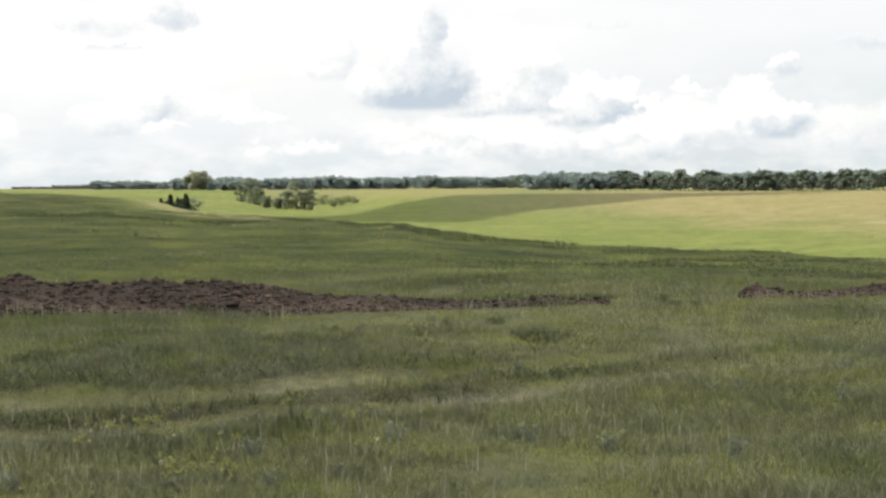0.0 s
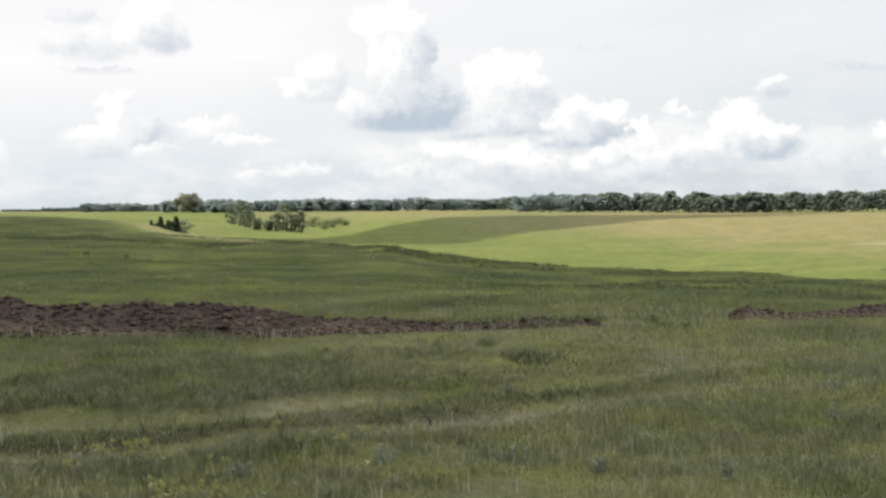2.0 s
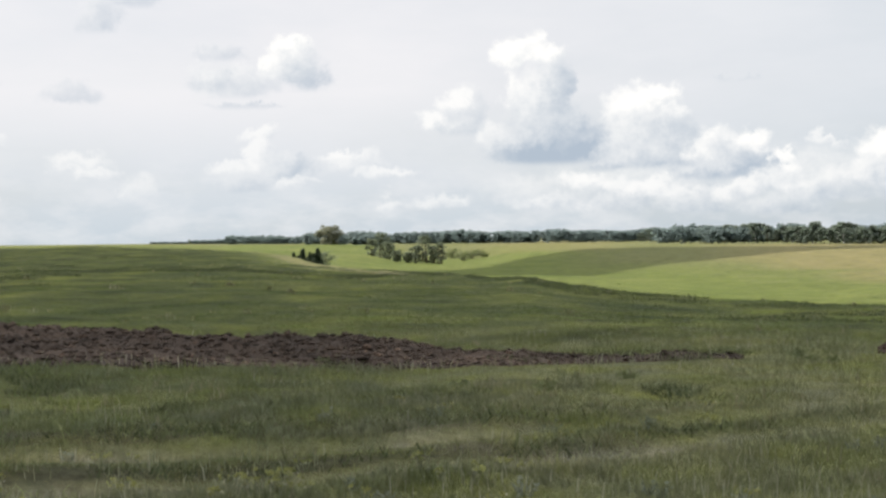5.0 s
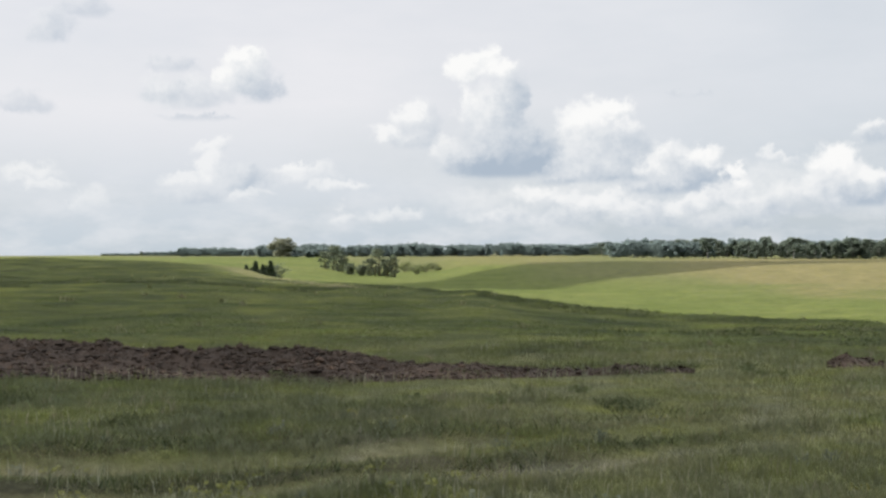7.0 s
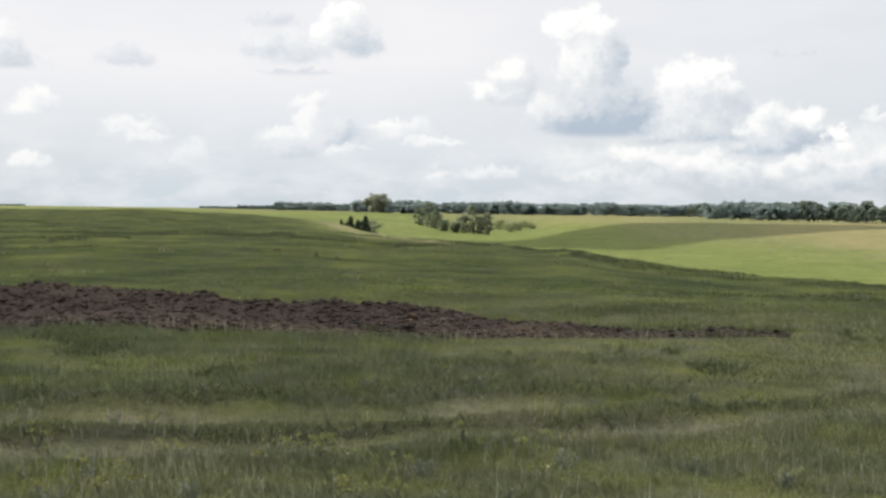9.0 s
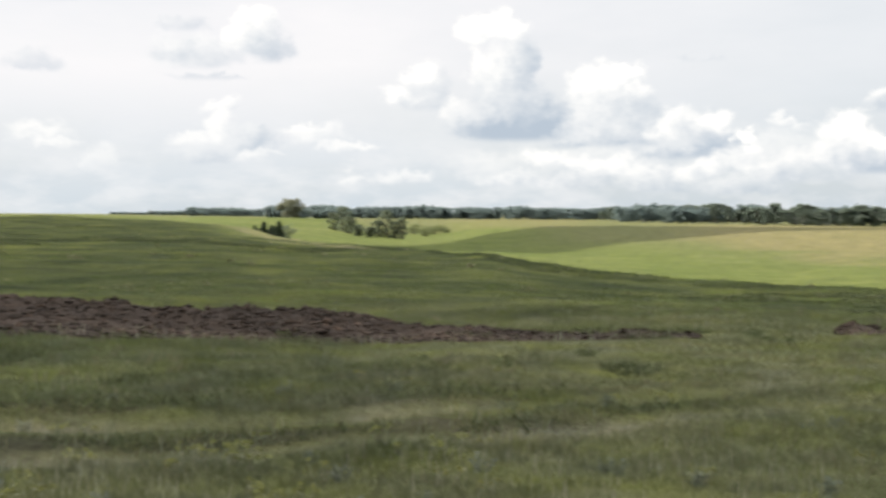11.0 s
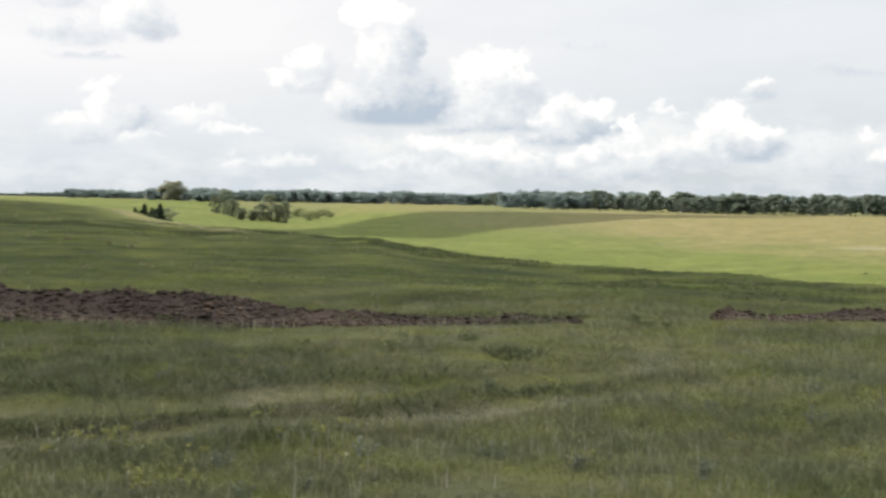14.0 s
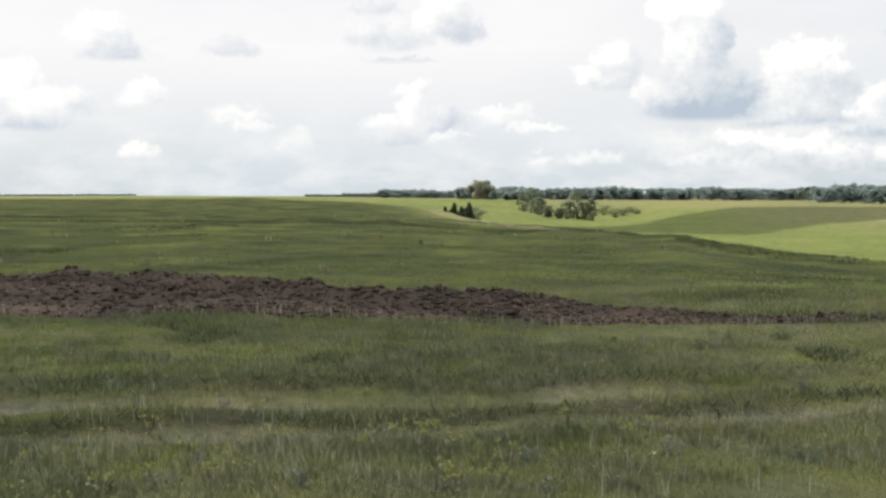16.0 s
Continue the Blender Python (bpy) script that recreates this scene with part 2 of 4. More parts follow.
    colour = cumulus(colour, (-29.9, 6.6, 1.4, 0.8, 0.8, 0.6), (-29.3, 5.9, 1.5, 0.75, 0.3, 0.65), (-33.0, 4.5, 1.0, 1.0, 0.95, 0.8),
                     (-28.2, 4.0, 1.1, 0.6, 0.9, 0.7), (-31.7, 3.6, 1.8, 0.7, 0.7, 0.75), (-32.8, 2.9, 1.5, 0.5, 0.2, 0.6), (-28.3, 1.7, 0.9, 0.4, 0.9, 0.6))
    # far right
    colour = cumulus(colour, (14.0, 2.6, 0.5, 0.35, 0.9, 0.7), (15.2, 1.9, 1.1, 0.5, 0.85, 0.7), (19.3, 2.9, 1.5, 0.8, 0.55, 0.75),
                     (19.8, 1.8, 1.8, 0.7, 0.75, 0.8), (18.9, 2.4, 0.9, 0.4, 0.15, 0.6), (13.4, 5.2, 1.8, 0.35, 0.25, 0.35))
    chain(t, colour, back.inputs[0])


make_sky()


# ---------------------------------------------------------------- materials
def shader(name, rough=0.8):
    m = bpy.data.materials.new(name)
    m.use_nodes = True
    b = m.node_tree.nodes["Principled BSDF"]
    b.inputs["Roughness"].default_value = rough
    b.inputs["Specular IOR Level"].default_value = 0.25
    return m, m.node_tree, b


def ramp(t, source, stops):
    r = t.nodes.new("ShaderNodeValToRGB")
    while len(r.color_ramp.elements) < len(stops):
        r.color_ramp.elements.new(0.5)
    for e, (at, c) in zip(r.color_ramp.elements, stops):
        e.position, e.color = at, (*c, 1)
    chain(t, source, r.inputs[0])
    return r.outputs[0]


def noise_of(t, scale, detail=5.0, rough=0.6, stretch=None):
    g = t.nodes.new("ShaderNodeNewGeometry")
    n = node(t, "ShaderNodeTexNoise", i2=scale, i3=detail, i4=rough)
    src = g.outputs["Position"]
    if stretch:
        s = node(t, "ShaderNodeVectorMath", op="MULTIPLY", i1=stretch)
        chain(t, src, s.inputs[0])
        src = s.outputs[0]
    chain(t, src, n.inputs["Vector"])
    return n.outputs["Fac"]


def mixed(t, fac, a, b, blend="MIX"):
    m = node(t, "ShaderNodeMix")
    m.data_type, m.blend_type = "RGBA", blend
    for src, slot in ((fac, 0), (a, 6), (b, 7)):
        if hasattr(src, "is_linked"):
            chain(t, src, m.inputs[slot])
        else:
            m.inputs[slot].default_value = src if slot == 0 else (*src, 1)
    return m.outputs[2]


def relief(t, b, height, strength, distance):
    n = node(t, "ShaderNodeBump", i0=strength, i1=distance)
    chain(t, height, n.inputs["Height"])
    chain(t, n.outputs[0], b.inputs["Normal"])


def attribute(t, name):
    a = t.nodes.new("ShaderNodeAttribute")
    a.attribute_name = name
    return a.outputs["Fac"]


def ground_material():
    m, t, b = shader("meadow_ground", 0.95)
    b.inputs["Specular IOR Level"].default_value = 0.1
    big = noise_of(t, 0.035, 4)
    mid = noise_of(t, 0.45, 6, 0.65)
    fine = noise_of(t, 9.0, 6, 0.7)
    green = ramp(t, mid, [(0.3, (0.085, 0.095, 0.036)), (0.5, (0.12, 0.127, 0.051)), (0.7, (0.158, 0.158, 0.073))])
    lush = mixed(t, 0.55, ramp(t, big, [(0.35, (0.078, 0.108, 0.022)), (0.65, (0.115, 0.135, 0.036))]), ramp(t, noise_of(t, 0.16, 7, 0.7, (0.5, 1, 1)), [(0.32, (0.055, 0.08, 0.018)), (0.5, (0.1, 0.125, 0.032)), (0.66, (0.15, 0.16, 0.055))]))
    straw = ramp(t, noise_of(t, 0.2, 8, 0.72, (0.7, 1, 1)), [(0.3, (0.128, 0.12, 0.048)), (0.55, (0.18, 0.157, 0.076)), (0.75, (0.218, 0.189, 0.11))])
    pale = ramp(t, mid, [(0.3, (0.17, 0.165, 0.095)), (0.7, (0.25, 0.24, 0.18))])
    soil = ramp(t, fine, [(0.3, (0.14, 0.125, 0.1)), (0.7, (0.225, 0.2, 0.165))])
    c = mixed(t, attribute(t, "lush"), green, lush)
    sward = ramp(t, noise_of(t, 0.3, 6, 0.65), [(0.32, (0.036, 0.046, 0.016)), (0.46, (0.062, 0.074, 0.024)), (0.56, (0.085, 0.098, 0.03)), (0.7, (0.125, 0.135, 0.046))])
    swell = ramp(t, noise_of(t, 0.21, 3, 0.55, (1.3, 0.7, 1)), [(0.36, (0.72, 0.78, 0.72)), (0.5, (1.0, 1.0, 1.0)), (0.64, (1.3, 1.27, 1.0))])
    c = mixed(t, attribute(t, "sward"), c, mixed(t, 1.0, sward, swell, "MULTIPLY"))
    c = mixed(t, attribute(t, "dry"), c, straw)
    c = mixed(t, attribute(t, "pale"), c, pale)
    c = mixed(t, attribute(t, "dank"), c, ramp(t, fine, [(0.3, (0.03, 0.03, 0.014)), (0.7, (0.065, 0.066, 0.03))]))
    c = mixed(t, attribute(t, "bare"), c, soil)
    f = ramp(t, fine, [(0.25, (0.6, 0.6, 0.6)), (0.75, (1.3, 1.3, 1.3))])
    c = mixed(t, 0.8, c, f, "MULTIPLY")
    blotch = ramp(t, noise_of(t, 0.38, 4, 0.6), [(0.32, (0.62, 0.66, 0.6)), (0.47, (0.98, 0.98, 0.95)), (0.55, (1.02, 1.02, 1.0)), (0.7, (1.35, 1.28, 1.15))])
    c = mixed(t, 0.85, c, blotch, "MULTIPLY")
    hue = ramp(t, noise_of(t, 1.15, 4, 0.6), [(0.34, (0.94, 0.96, 1.22)), (0.5, (1.0, 1.0, 1.0)), (0.66, (1.1, 1.14, 0.72))])
    c = mixed(t, 0.8, c, hue, "MULTIPLY")
    c = mixed(t, 1.0, c, (1.1, 1.08, 1.06), "MULTIPLY")
    chain(t, c, b.inputs["Base Color"])
    relief(t, b, mixed(t, 0.5, mid, fine), 0.6, 0.25)
    return m


def blade_material(name, stops, upright=0.6, meadow=False, thin=0.35):
    m, t, b = shader(name, 0.6)
    g = t.nodes.new("ShaderNodeNewGeometry")
    own = ramp(t, g.outputs["Random Per Island"], stops)
    patch = ramp(t, noise_of(t, 0.5, 4), [(0.33, (0.76, 0.82, 0.76)), (0.5, (1.0, 1.0, 1.0)), (0.67, (1.2, 1.16, 1.18))])
    c = mixed(t, 1.0, own, patch, "MULTIPLY") if thin < 0.45 else own
    if meadow:
        wide = ramp(t, noise_of(t, 0.38, 4, 0.6), [(0.3, (0.62, 0.68, 0.6)), (0.45, (0.93, 0.96, 0.9)), (0.55, (1.03, 1.04, 0.98)), (0.68, (1.25, 1.2, 1.08))])
        c = mixed(t, 1.0, c, wide, "MULTIPLY")
        # greyish and yellow-green patches, and a finer mottling of each tuft
        hue = ramp(t, noise_of(t, 1.15, 4, 0.6), [(0.34, (0.97, 0.96, 1.2)), (0.5, (1.0, 1.0, 1.0)), (0.68, (1.08, 1.13, 0.74))])
        c = mixed(t, 1.0, c, hue, "MULTIPLY")
        tuft = ramp(t, noise_of(t, 3.2, 3, 0.6), [(0.34, (0.78, 0.8, 0.78)), (0.5, (1.0, 1.0, 1.0)), (0.66, (1.16, 1.15, 1.12))])
        c = mixed(t, 1.0, c, tuft, "MULTIPLY")
        sep = t.nodes.new("ShaderNodeSeparateXYZ")
        chain(t, g.outputs["Position"], sep.inputs[0])
        # blade colour also turns darker and greener beyond the ploughed strip
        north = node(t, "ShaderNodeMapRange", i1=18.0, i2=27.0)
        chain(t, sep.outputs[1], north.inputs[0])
        # the blade colour is multiplied darker and slightly greener towards the west
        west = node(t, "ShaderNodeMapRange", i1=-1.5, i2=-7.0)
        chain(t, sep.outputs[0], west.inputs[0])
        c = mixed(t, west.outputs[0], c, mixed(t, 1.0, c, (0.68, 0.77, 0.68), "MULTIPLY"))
        east = node(t, "ShaderNodeMapRange", i1=-1.0, i2=4.0)
        chain(t, sep.outputs[0], east.inputs[0])
        c = mixed(t, east.outputs[0], c, mixed(t, 1.0, c, (1.2, 1.22, 1.16), "MULTIPLY"))
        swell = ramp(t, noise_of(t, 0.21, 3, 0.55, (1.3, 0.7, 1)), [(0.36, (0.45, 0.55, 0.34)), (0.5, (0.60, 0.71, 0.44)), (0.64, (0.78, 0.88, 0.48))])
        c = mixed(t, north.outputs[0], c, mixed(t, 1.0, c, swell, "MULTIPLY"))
    chain(t, c, b.inputs["Base Color"])
    up = node(t, "ShaderNodeMix", i4=(0, 0, 0), i5=(0, 0, 1))
    up.data_type = "VECTOR"
    up.inputs[0].default_value = upright
    chain(t, g.outputs["Normal"], up.inputs[4])
    chain(t, up.outputs[1], b.inputs["Normal"])
    tr = t.nodes.new("ShaderNodeBsdfTranslucent")
    chain(t, c, tr.inputs[0])
    mx = node(t, "ShaderNodeMixShader", i0=thin)
    chain(t, b.outputs[0], mx.inputs[1]), chain(t, tr.outputs[0], mx.inputs[2])
    chain(t, mx.outputs[0], t.nodes["Material Output"].inputs[0])
    return m


def soil_material(name="turned_soil", islands=False):
    m, t, b = shader(name, 0.95)
    n1, n2 = noise_of(t, 1.0, 6, 0.62, (0.35, 1.3, 1.3)), noise_of(t, 11.0, 6, 0.7)
    c = ramp(t, n1, [(0.3, (0.03, 0.022, 0.016)), (0.5, (0.052, 0.037, 0.027)), (0.62, (0.085, 0.061, 0.045)), (0.75, (0.18, 0.132, 0.098))])
    f = ramp(t, n2, [(0.25, (0.55, 0.55, 0.55)), (0.75, (1.4, 1.4, 1.4))])
    c = mixed(t, 0.9, c, f, "MULTIPLY")
    info = t.nodes.new("ShaderNodeObjectInfo")
    each = t.nodes.new("ShaderNodeNewGeometry").outputs["Random Per Island"] if islands else info.outputs["Random"]
    own = ramp(t, each, [(0.0, (0.45, 0.45, 0.45)), (0.6, (0.95, 0.95, 0.95)), (0.9, (1.25, 1.22, 1.2)), (1.0, (1.9, 1.8, 1.7))])
    chain(t, mixed(t, 1.0, c, own, "MULTIPLY"), b.inputs["Base Color"])
    relief(t, b, n2, 0.7, 0.035)
    return m


def bark_material(name, stops):
    m, t, b = shader(name, 0.85)
    chain(t, ramp(t, noise_of(t, 3.0, 5, 0.6, (1, 1, 3.0)), stops), b.inputs["Base Color"])
    return m


M_GROUND = ground_material()
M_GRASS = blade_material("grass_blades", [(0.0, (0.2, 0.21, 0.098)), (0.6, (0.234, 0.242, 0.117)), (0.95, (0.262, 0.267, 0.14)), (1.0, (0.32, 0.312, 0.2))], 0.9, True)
M_STRAW = blade_material("dry_stems", [(0.0, (0.28, 0.29, 0.15)), (0.6, (0.4, 0.4, 0.25)), (1.0, (0.56, 0.55, 0.42))], 0.9)
M_WEED = blade_material("weed_leaves", [(0.0, (0.12, 0.15, 0.05)), (1.0, (0.18, 0.21, 0.08))], 0.9)
M_SAGE = blade_material("sage_leaves", [(0.0, (0.17, 0.19, 0.125)), (1.0, (0.24, 0.26, 0.185))])
M_YELLOW = blade_material("yellow_petals", [(0.0, (0.22, 0.235, 0.07)), (1.0, (0.31, 0.31, 0.1))])
M_TUFT = blade_material("tussock_blades", [(0.0, (0.14, 0.15, 0.055)), (0.45, (0.21, 0.212, 0.09)), (0.75, (0.28, 0.265, 0.145)), (1.0, (0.37, 0.34, 0.23))], 0.8)
M_SOIL = soil_material()
M_CRUMB = soil_material("soil_crumbs", True)
M_DARKWEED = blade_material("dark_weeds", [(0.0, (0.05, 0.066, 0.022)), (0.7, (0.085, 0.105, 0.036)), (1.0, (0.15, 0.16, 0.07))])
# aerial haze is mixed into these two leaf colours: paler, and bluer far off
M_LEAF_HAZED = blade_material("hazed_tree_leaves", [(0.0, (0.21, 0.255, 0.2)), (1.0, (0.23, 0.28, 0.22))], 0.95, thin=0.75)
M_WOODS_HAZED = blade_material("hazed_far_leaves", [(0.0, (0.195, 0.25, 0.24)), (1.0, (0.21, 0.268, 0.255))], 0.95, thin=0.75)
M_OLIVE = blade_material("olive_leaves", [(0.0, (0.22, 0.235, 0.16)), (1.0, (0.27, 0.28, 0.195))], 0.9, thin=0.7)
M_BUSH = blade_material("bush_leaves", [(0.0, (0.13, 0.16, 0.1)), (0.6, (0.165, 0.2, 0.125)), (1.0, (0.21, 0.24, 0.155))], 0.75, thin=0.6)
M_PINE = blade_material("needles", [(0.0, (0.035, 0.055, 0.028)), (1.0, (0.06, 0.085, 0.04))])
M_BARK = bark_material("bark", [(0.3, (0.07, 0.055, 0.04)), (0.7, (0.16, 0.13, 0.1))])
M_BIRCH = bark_material("birch_bark", [(0.3, (0.12, 0.11, 0.1)), (0.45, (0.5, 0.48, 0.44)), (0.7, (0.62, 0.6, 0.56))])
M_CLOUD = bpy.data.materials.new("cloud")
M_CLOUD.use_nodes = True
M_CLOUD.node_tree.nodes["Principled BSDF"].inputs["Base Color"].default_value = (0.9, 0.9, 0.9, 1)
M_CLOUD.node_tree.nodes["Principled BSDF"].inputs["Roughness"].default_value = 1.0


# ---------------------------------------------------------------- terrain
def lattice(ix, iy, seed):
    h = (ix.astype(np.int64) * 374761393 + iy.astype(np.int64) * 668265263 + seed * 1442695041) & 0xFFFFFFFF
    h = ((h ^ (h >> 13)) * 1274126177) & 0xFFFFFFFF
    return ((h ^ (h >> 16)) & 0xFFFF) / 65535.0


def rolling(x, y, size, seed=0):
    """Smooth value noise from -1 to 1, with bumps of about that size in metres."""
    u, v = x / size, y / size
    i, j = np.floor(u), np.floor(v)
    a, b = u - i, v - j
    a, b = a * a * (3 - 2 * a), b * b * (3 - 2 * b)
    n = [lattice(i + di, j + dj, seed) for dj in (0, 1) for di in (0, 1)]
    return 2 * ((n[0] * (1 - a) + n[1] * a) * (1 - b) + (n[2] * (1 - a) + n[3] * a) * b) - 1


def step(a, b, v):
    s = np.clip((v - a) / (b - a), 0, 1)
    return s * s * (3 - 2 * s)


AZ = np.arange(-180, 180.01, 0.1)


def round_curve(rows, soft):
    """Distance and height (as an angle seen from the camera) against heading, softened."""
    out = []
    for k in (1, 2):
        v = np.interp(AZ, [r[0] for r in rows], [r[k] for r in rows])
        w = np.exp(-0.5 * (np.arange(-30, 31) * 0.1 / soft) ** 2)
        out.append(np.convolve(np.pad(v, 30, mode="edge"), w / w.sum(), "valid"))
    return out


CREST = round_curve([(-60, 300, -0.15), (-28, 300, -0.16), (-22, 250, -0.21), (-20, 225, -0.25), (-17, 150, -0.56), (-15, 110, -1.0), (-12, 90, -1.28),
                     (-7.5, 65, -1.72), (-5.9, 55, -1.86), (-5.3, 52, -2.1), (-3.7, 50, -2.3), (-1.6, 48, -2.5), (2, 46, -2.8), (6, 42, -2.98), (12, 38, -3.2),
                     (20, 30, -3.6), (60, 30, -3.6)], 0.5)
VALLEY = round_curve([(-60, 600, -0.11), (-28, 600, -0.12), (-22, 600, -0.16), (-18, 300, -0.6), (-14, 250, -1.15), (-10, 300, -1.25), (-6, 280, -1.35),
                      (-4, 240, -1.6), (0, 190, -2.15), (6, 160, -2.75), (12, 140, -3.05), (20, 120, -3.4), (60, 120, -3.4)], 0.8)
HILL = round_curve([(-60, 1000, -0.06), (-28, 1000, -0.075), (-22, 900, -0.13), (-18, 420, -0.36), (-14, 400, -0.42), (-12.2, 400, -0.46),
                    (-11.2, 410, -0.84), (-10.2, 640, -0.64), (-8.6, 640, -0.66), (-7.7, 470, -0.78), (-6, 420, -0.53), (0, 450, -0.6),
                    (20, 450, -0.64), (60, 450, -0.64)], 0.35)
WOOD = round_curve([(-60, 2600, -0.03), (-28, 2600, -0.04), (-22, 2400, -0.09), (-17, 1600, -0.2), (-3, 1400, -0.34), (1, 900, -0.45), (5, 800, -0.58),
                    (20, 780, -0.62), (60, 780, -0.62)], 0.8)

# the dirt track: two ruts, as headings of y against x
TRACK_X = [-30, -9, -5.8, -4.6, -3.9, -3.0, -2.0, -1.2, -0.33, 2.0, 6, 30]
TRACK_Y = [3.6, 7.5, 8.62, 9.05, 9.42, 9.95, 10.48, 10.9, 11.5, 13.5, 16.3, 25.7]


def track_offset(x, y):
    """Metres across the track from its far rut, and how worn it is there."""
    yc = np.interp(x, TRACK_X, TRACK_Y) + 0.10 * rolling(x, y * 0, 3.0, 5)
    slope = np.gradient(np.interp(np.arange(-30, 30, 0.1), TRACK_X, TRACK_Y), 0.1)
    c = 1 / np.sqrt(1 + np.interp(x, np.arange(-30, 30, 0.1), slope) ** 2)
    return (y - yc) * c, 0.25 + 0.75 * step(2.5, -2.2, x)


def rut_depth(x, y):
    d, worn = track_offset(x, y)
    far = worn * np.exp(-((d + 0.05 * rolling(x, y, 0.8, 14)) / 0.24) ** 2)
    return far, worn * (0.85 + 0.35 * rolling(x, y, 1.2, 15)) * np.exp(-((d + 1.2) / 0.2) ** 2)


def dark_verge(x, y):
    """The dank, trodden margins beyond each rut, where dark low weeds grow."""
    d, worn = track_offset(x, y)
    ragged = d + 0.16 * rolling(x, y, 0.9, 81) + 0.08 * rolling(x, y, 0.3, 82)
    bank = step(0.28, 0.5, ragged) * step(1.75, 0.85, ragged) * (0.75 + 0.4 * rolling(x, y, 1.3, 83))
    crown = step(-1.08, -0.92, ragged) * step(-0.3, -0.7, ragged)
    return np.clip(worn * np.maximum(bank, crown) * step(4.5, -1.0, x), 0, 1)


def smooth_height(x, y):
    r = np.hypot(x, y)
    az = np.degrees(np.arctan2(x, y))
    knots = [(np.zeros_like(r), np.zeros_like(r)), (np.full_like(r, 17.0), 0.10 * step(-4, -30, az))]
    for curve in (CREST, VALLEY, HILL, WOOD):
        d = np.interp(az, AZ, curve[0])
        knots.append((d, EYE.z + d * np.tan(np.radians(np.interp(az, AZ, curve[1])))))
    knots.append((np.full_like(r, 4800.0), np.full_like(r, -5.5)))
    z = np.zeros_like(r)
    for (r0, z0), (r1, z1) in zip(knots, knots[1:]):
        t = np.clip((r - r0) / np.maximum(r1 - r0, 1e-3), 0, 1)
        # the near crest breaks off sharply, everything else rolls
        s = 1 - (1 - t) ** 2.3 if z1 is knots[3][1] else step(0, 1, t)
        z = np.where((r >= r0) & (r <= r1), z0 + (z1 - z0) * s, z)
    return z


def height(x, y):
    x, y = np.asarray(x, float), np.asarray(y, float)
    r = np.hypot(x, y)
    z = smooth_height(x, y)
    z = z + 0.05 * rolling(x, y, 1.5, 1) * step(2, 6, r) + 0.025 * rolling(x, y, 0.5, 2)
    z = z + 0.10 * rolling(x, y, 6, 3) * step(12, 30, r) + 0.22 * rolling(x, y, 17, 4) * step(24, 60, r) * step(400, 100, r)
    left = step(-3, -8, np.degrees(np.arctan2(x, y)))
    z = z + (0.5 * rolling(x, y, 60, 6) + left * (0.7 * rolling(x, y, 38, 46) + 0.3 * rolling(x, y, 16, 47))) * step(150, 300, r) * step(1500, 900, r) * step(-26, -18, np.degrees(np.arctan2(x, y))) + 0.8 * np.exp(-((x + 62.4) ** 2 / 45 + (y - 136.4) ** 2 / 90))
    a, b = rut_depth(x, y)
    return z - 0.10 * a - 0.09 * b


def raw_mesh(name, verts, faces, mat, smooth=False):
    """verts (n, 3) and faces (m, 3 or 4) as arrays."""
    me = bpy.data.meshes.new(name)
    n, k = faces.shape
    me.vertices.add(len(verts)), me.loops.add(n * k), me.polygons.add(n)
    me.vertices.foreach_set("co", np.ascontiguousarray(verts, np.float32).ravel())
    me.loops.foreach_set("vertex_index", np.ascontiguousarray(faces, np.int32).ravel())
    me.polygons.foreach_set("loop_start", np.arange(0, n * k, k, dtype=np.int32))
    me.polygons.foreach_set("use_smooth", np.full(n, smooth))
    me.update(calc_edges=True)
    me.materials.append(mat)
    return me


def grid_faces(rows, cols, wrap=False):
    i, j = np.meshgrid(np.arange(rows - 1), np.arange(cols if wrap else cols - 1), indexing="ij")
    k = (j + 1) % cols
    return np.stack([i * cols + j, i * cols + k, (i + 1) * cols + k, (i + 1) * cols + j], -1).reshape(-1, 4)


def put_attribute(me, name, values):
    me.attributes.new(name, "FLOAT", "POINT").data.foreach_set("value", np.ascontiguousarray(values, np.float32))


def worn_patch(x, y):
    """Thin places in the near grass where grey soil shows."""
    return step(0.42, 0.75, rolling(x, y, 1.6, 18) + 0.3 * rolling(x, y, 0.5, 19))


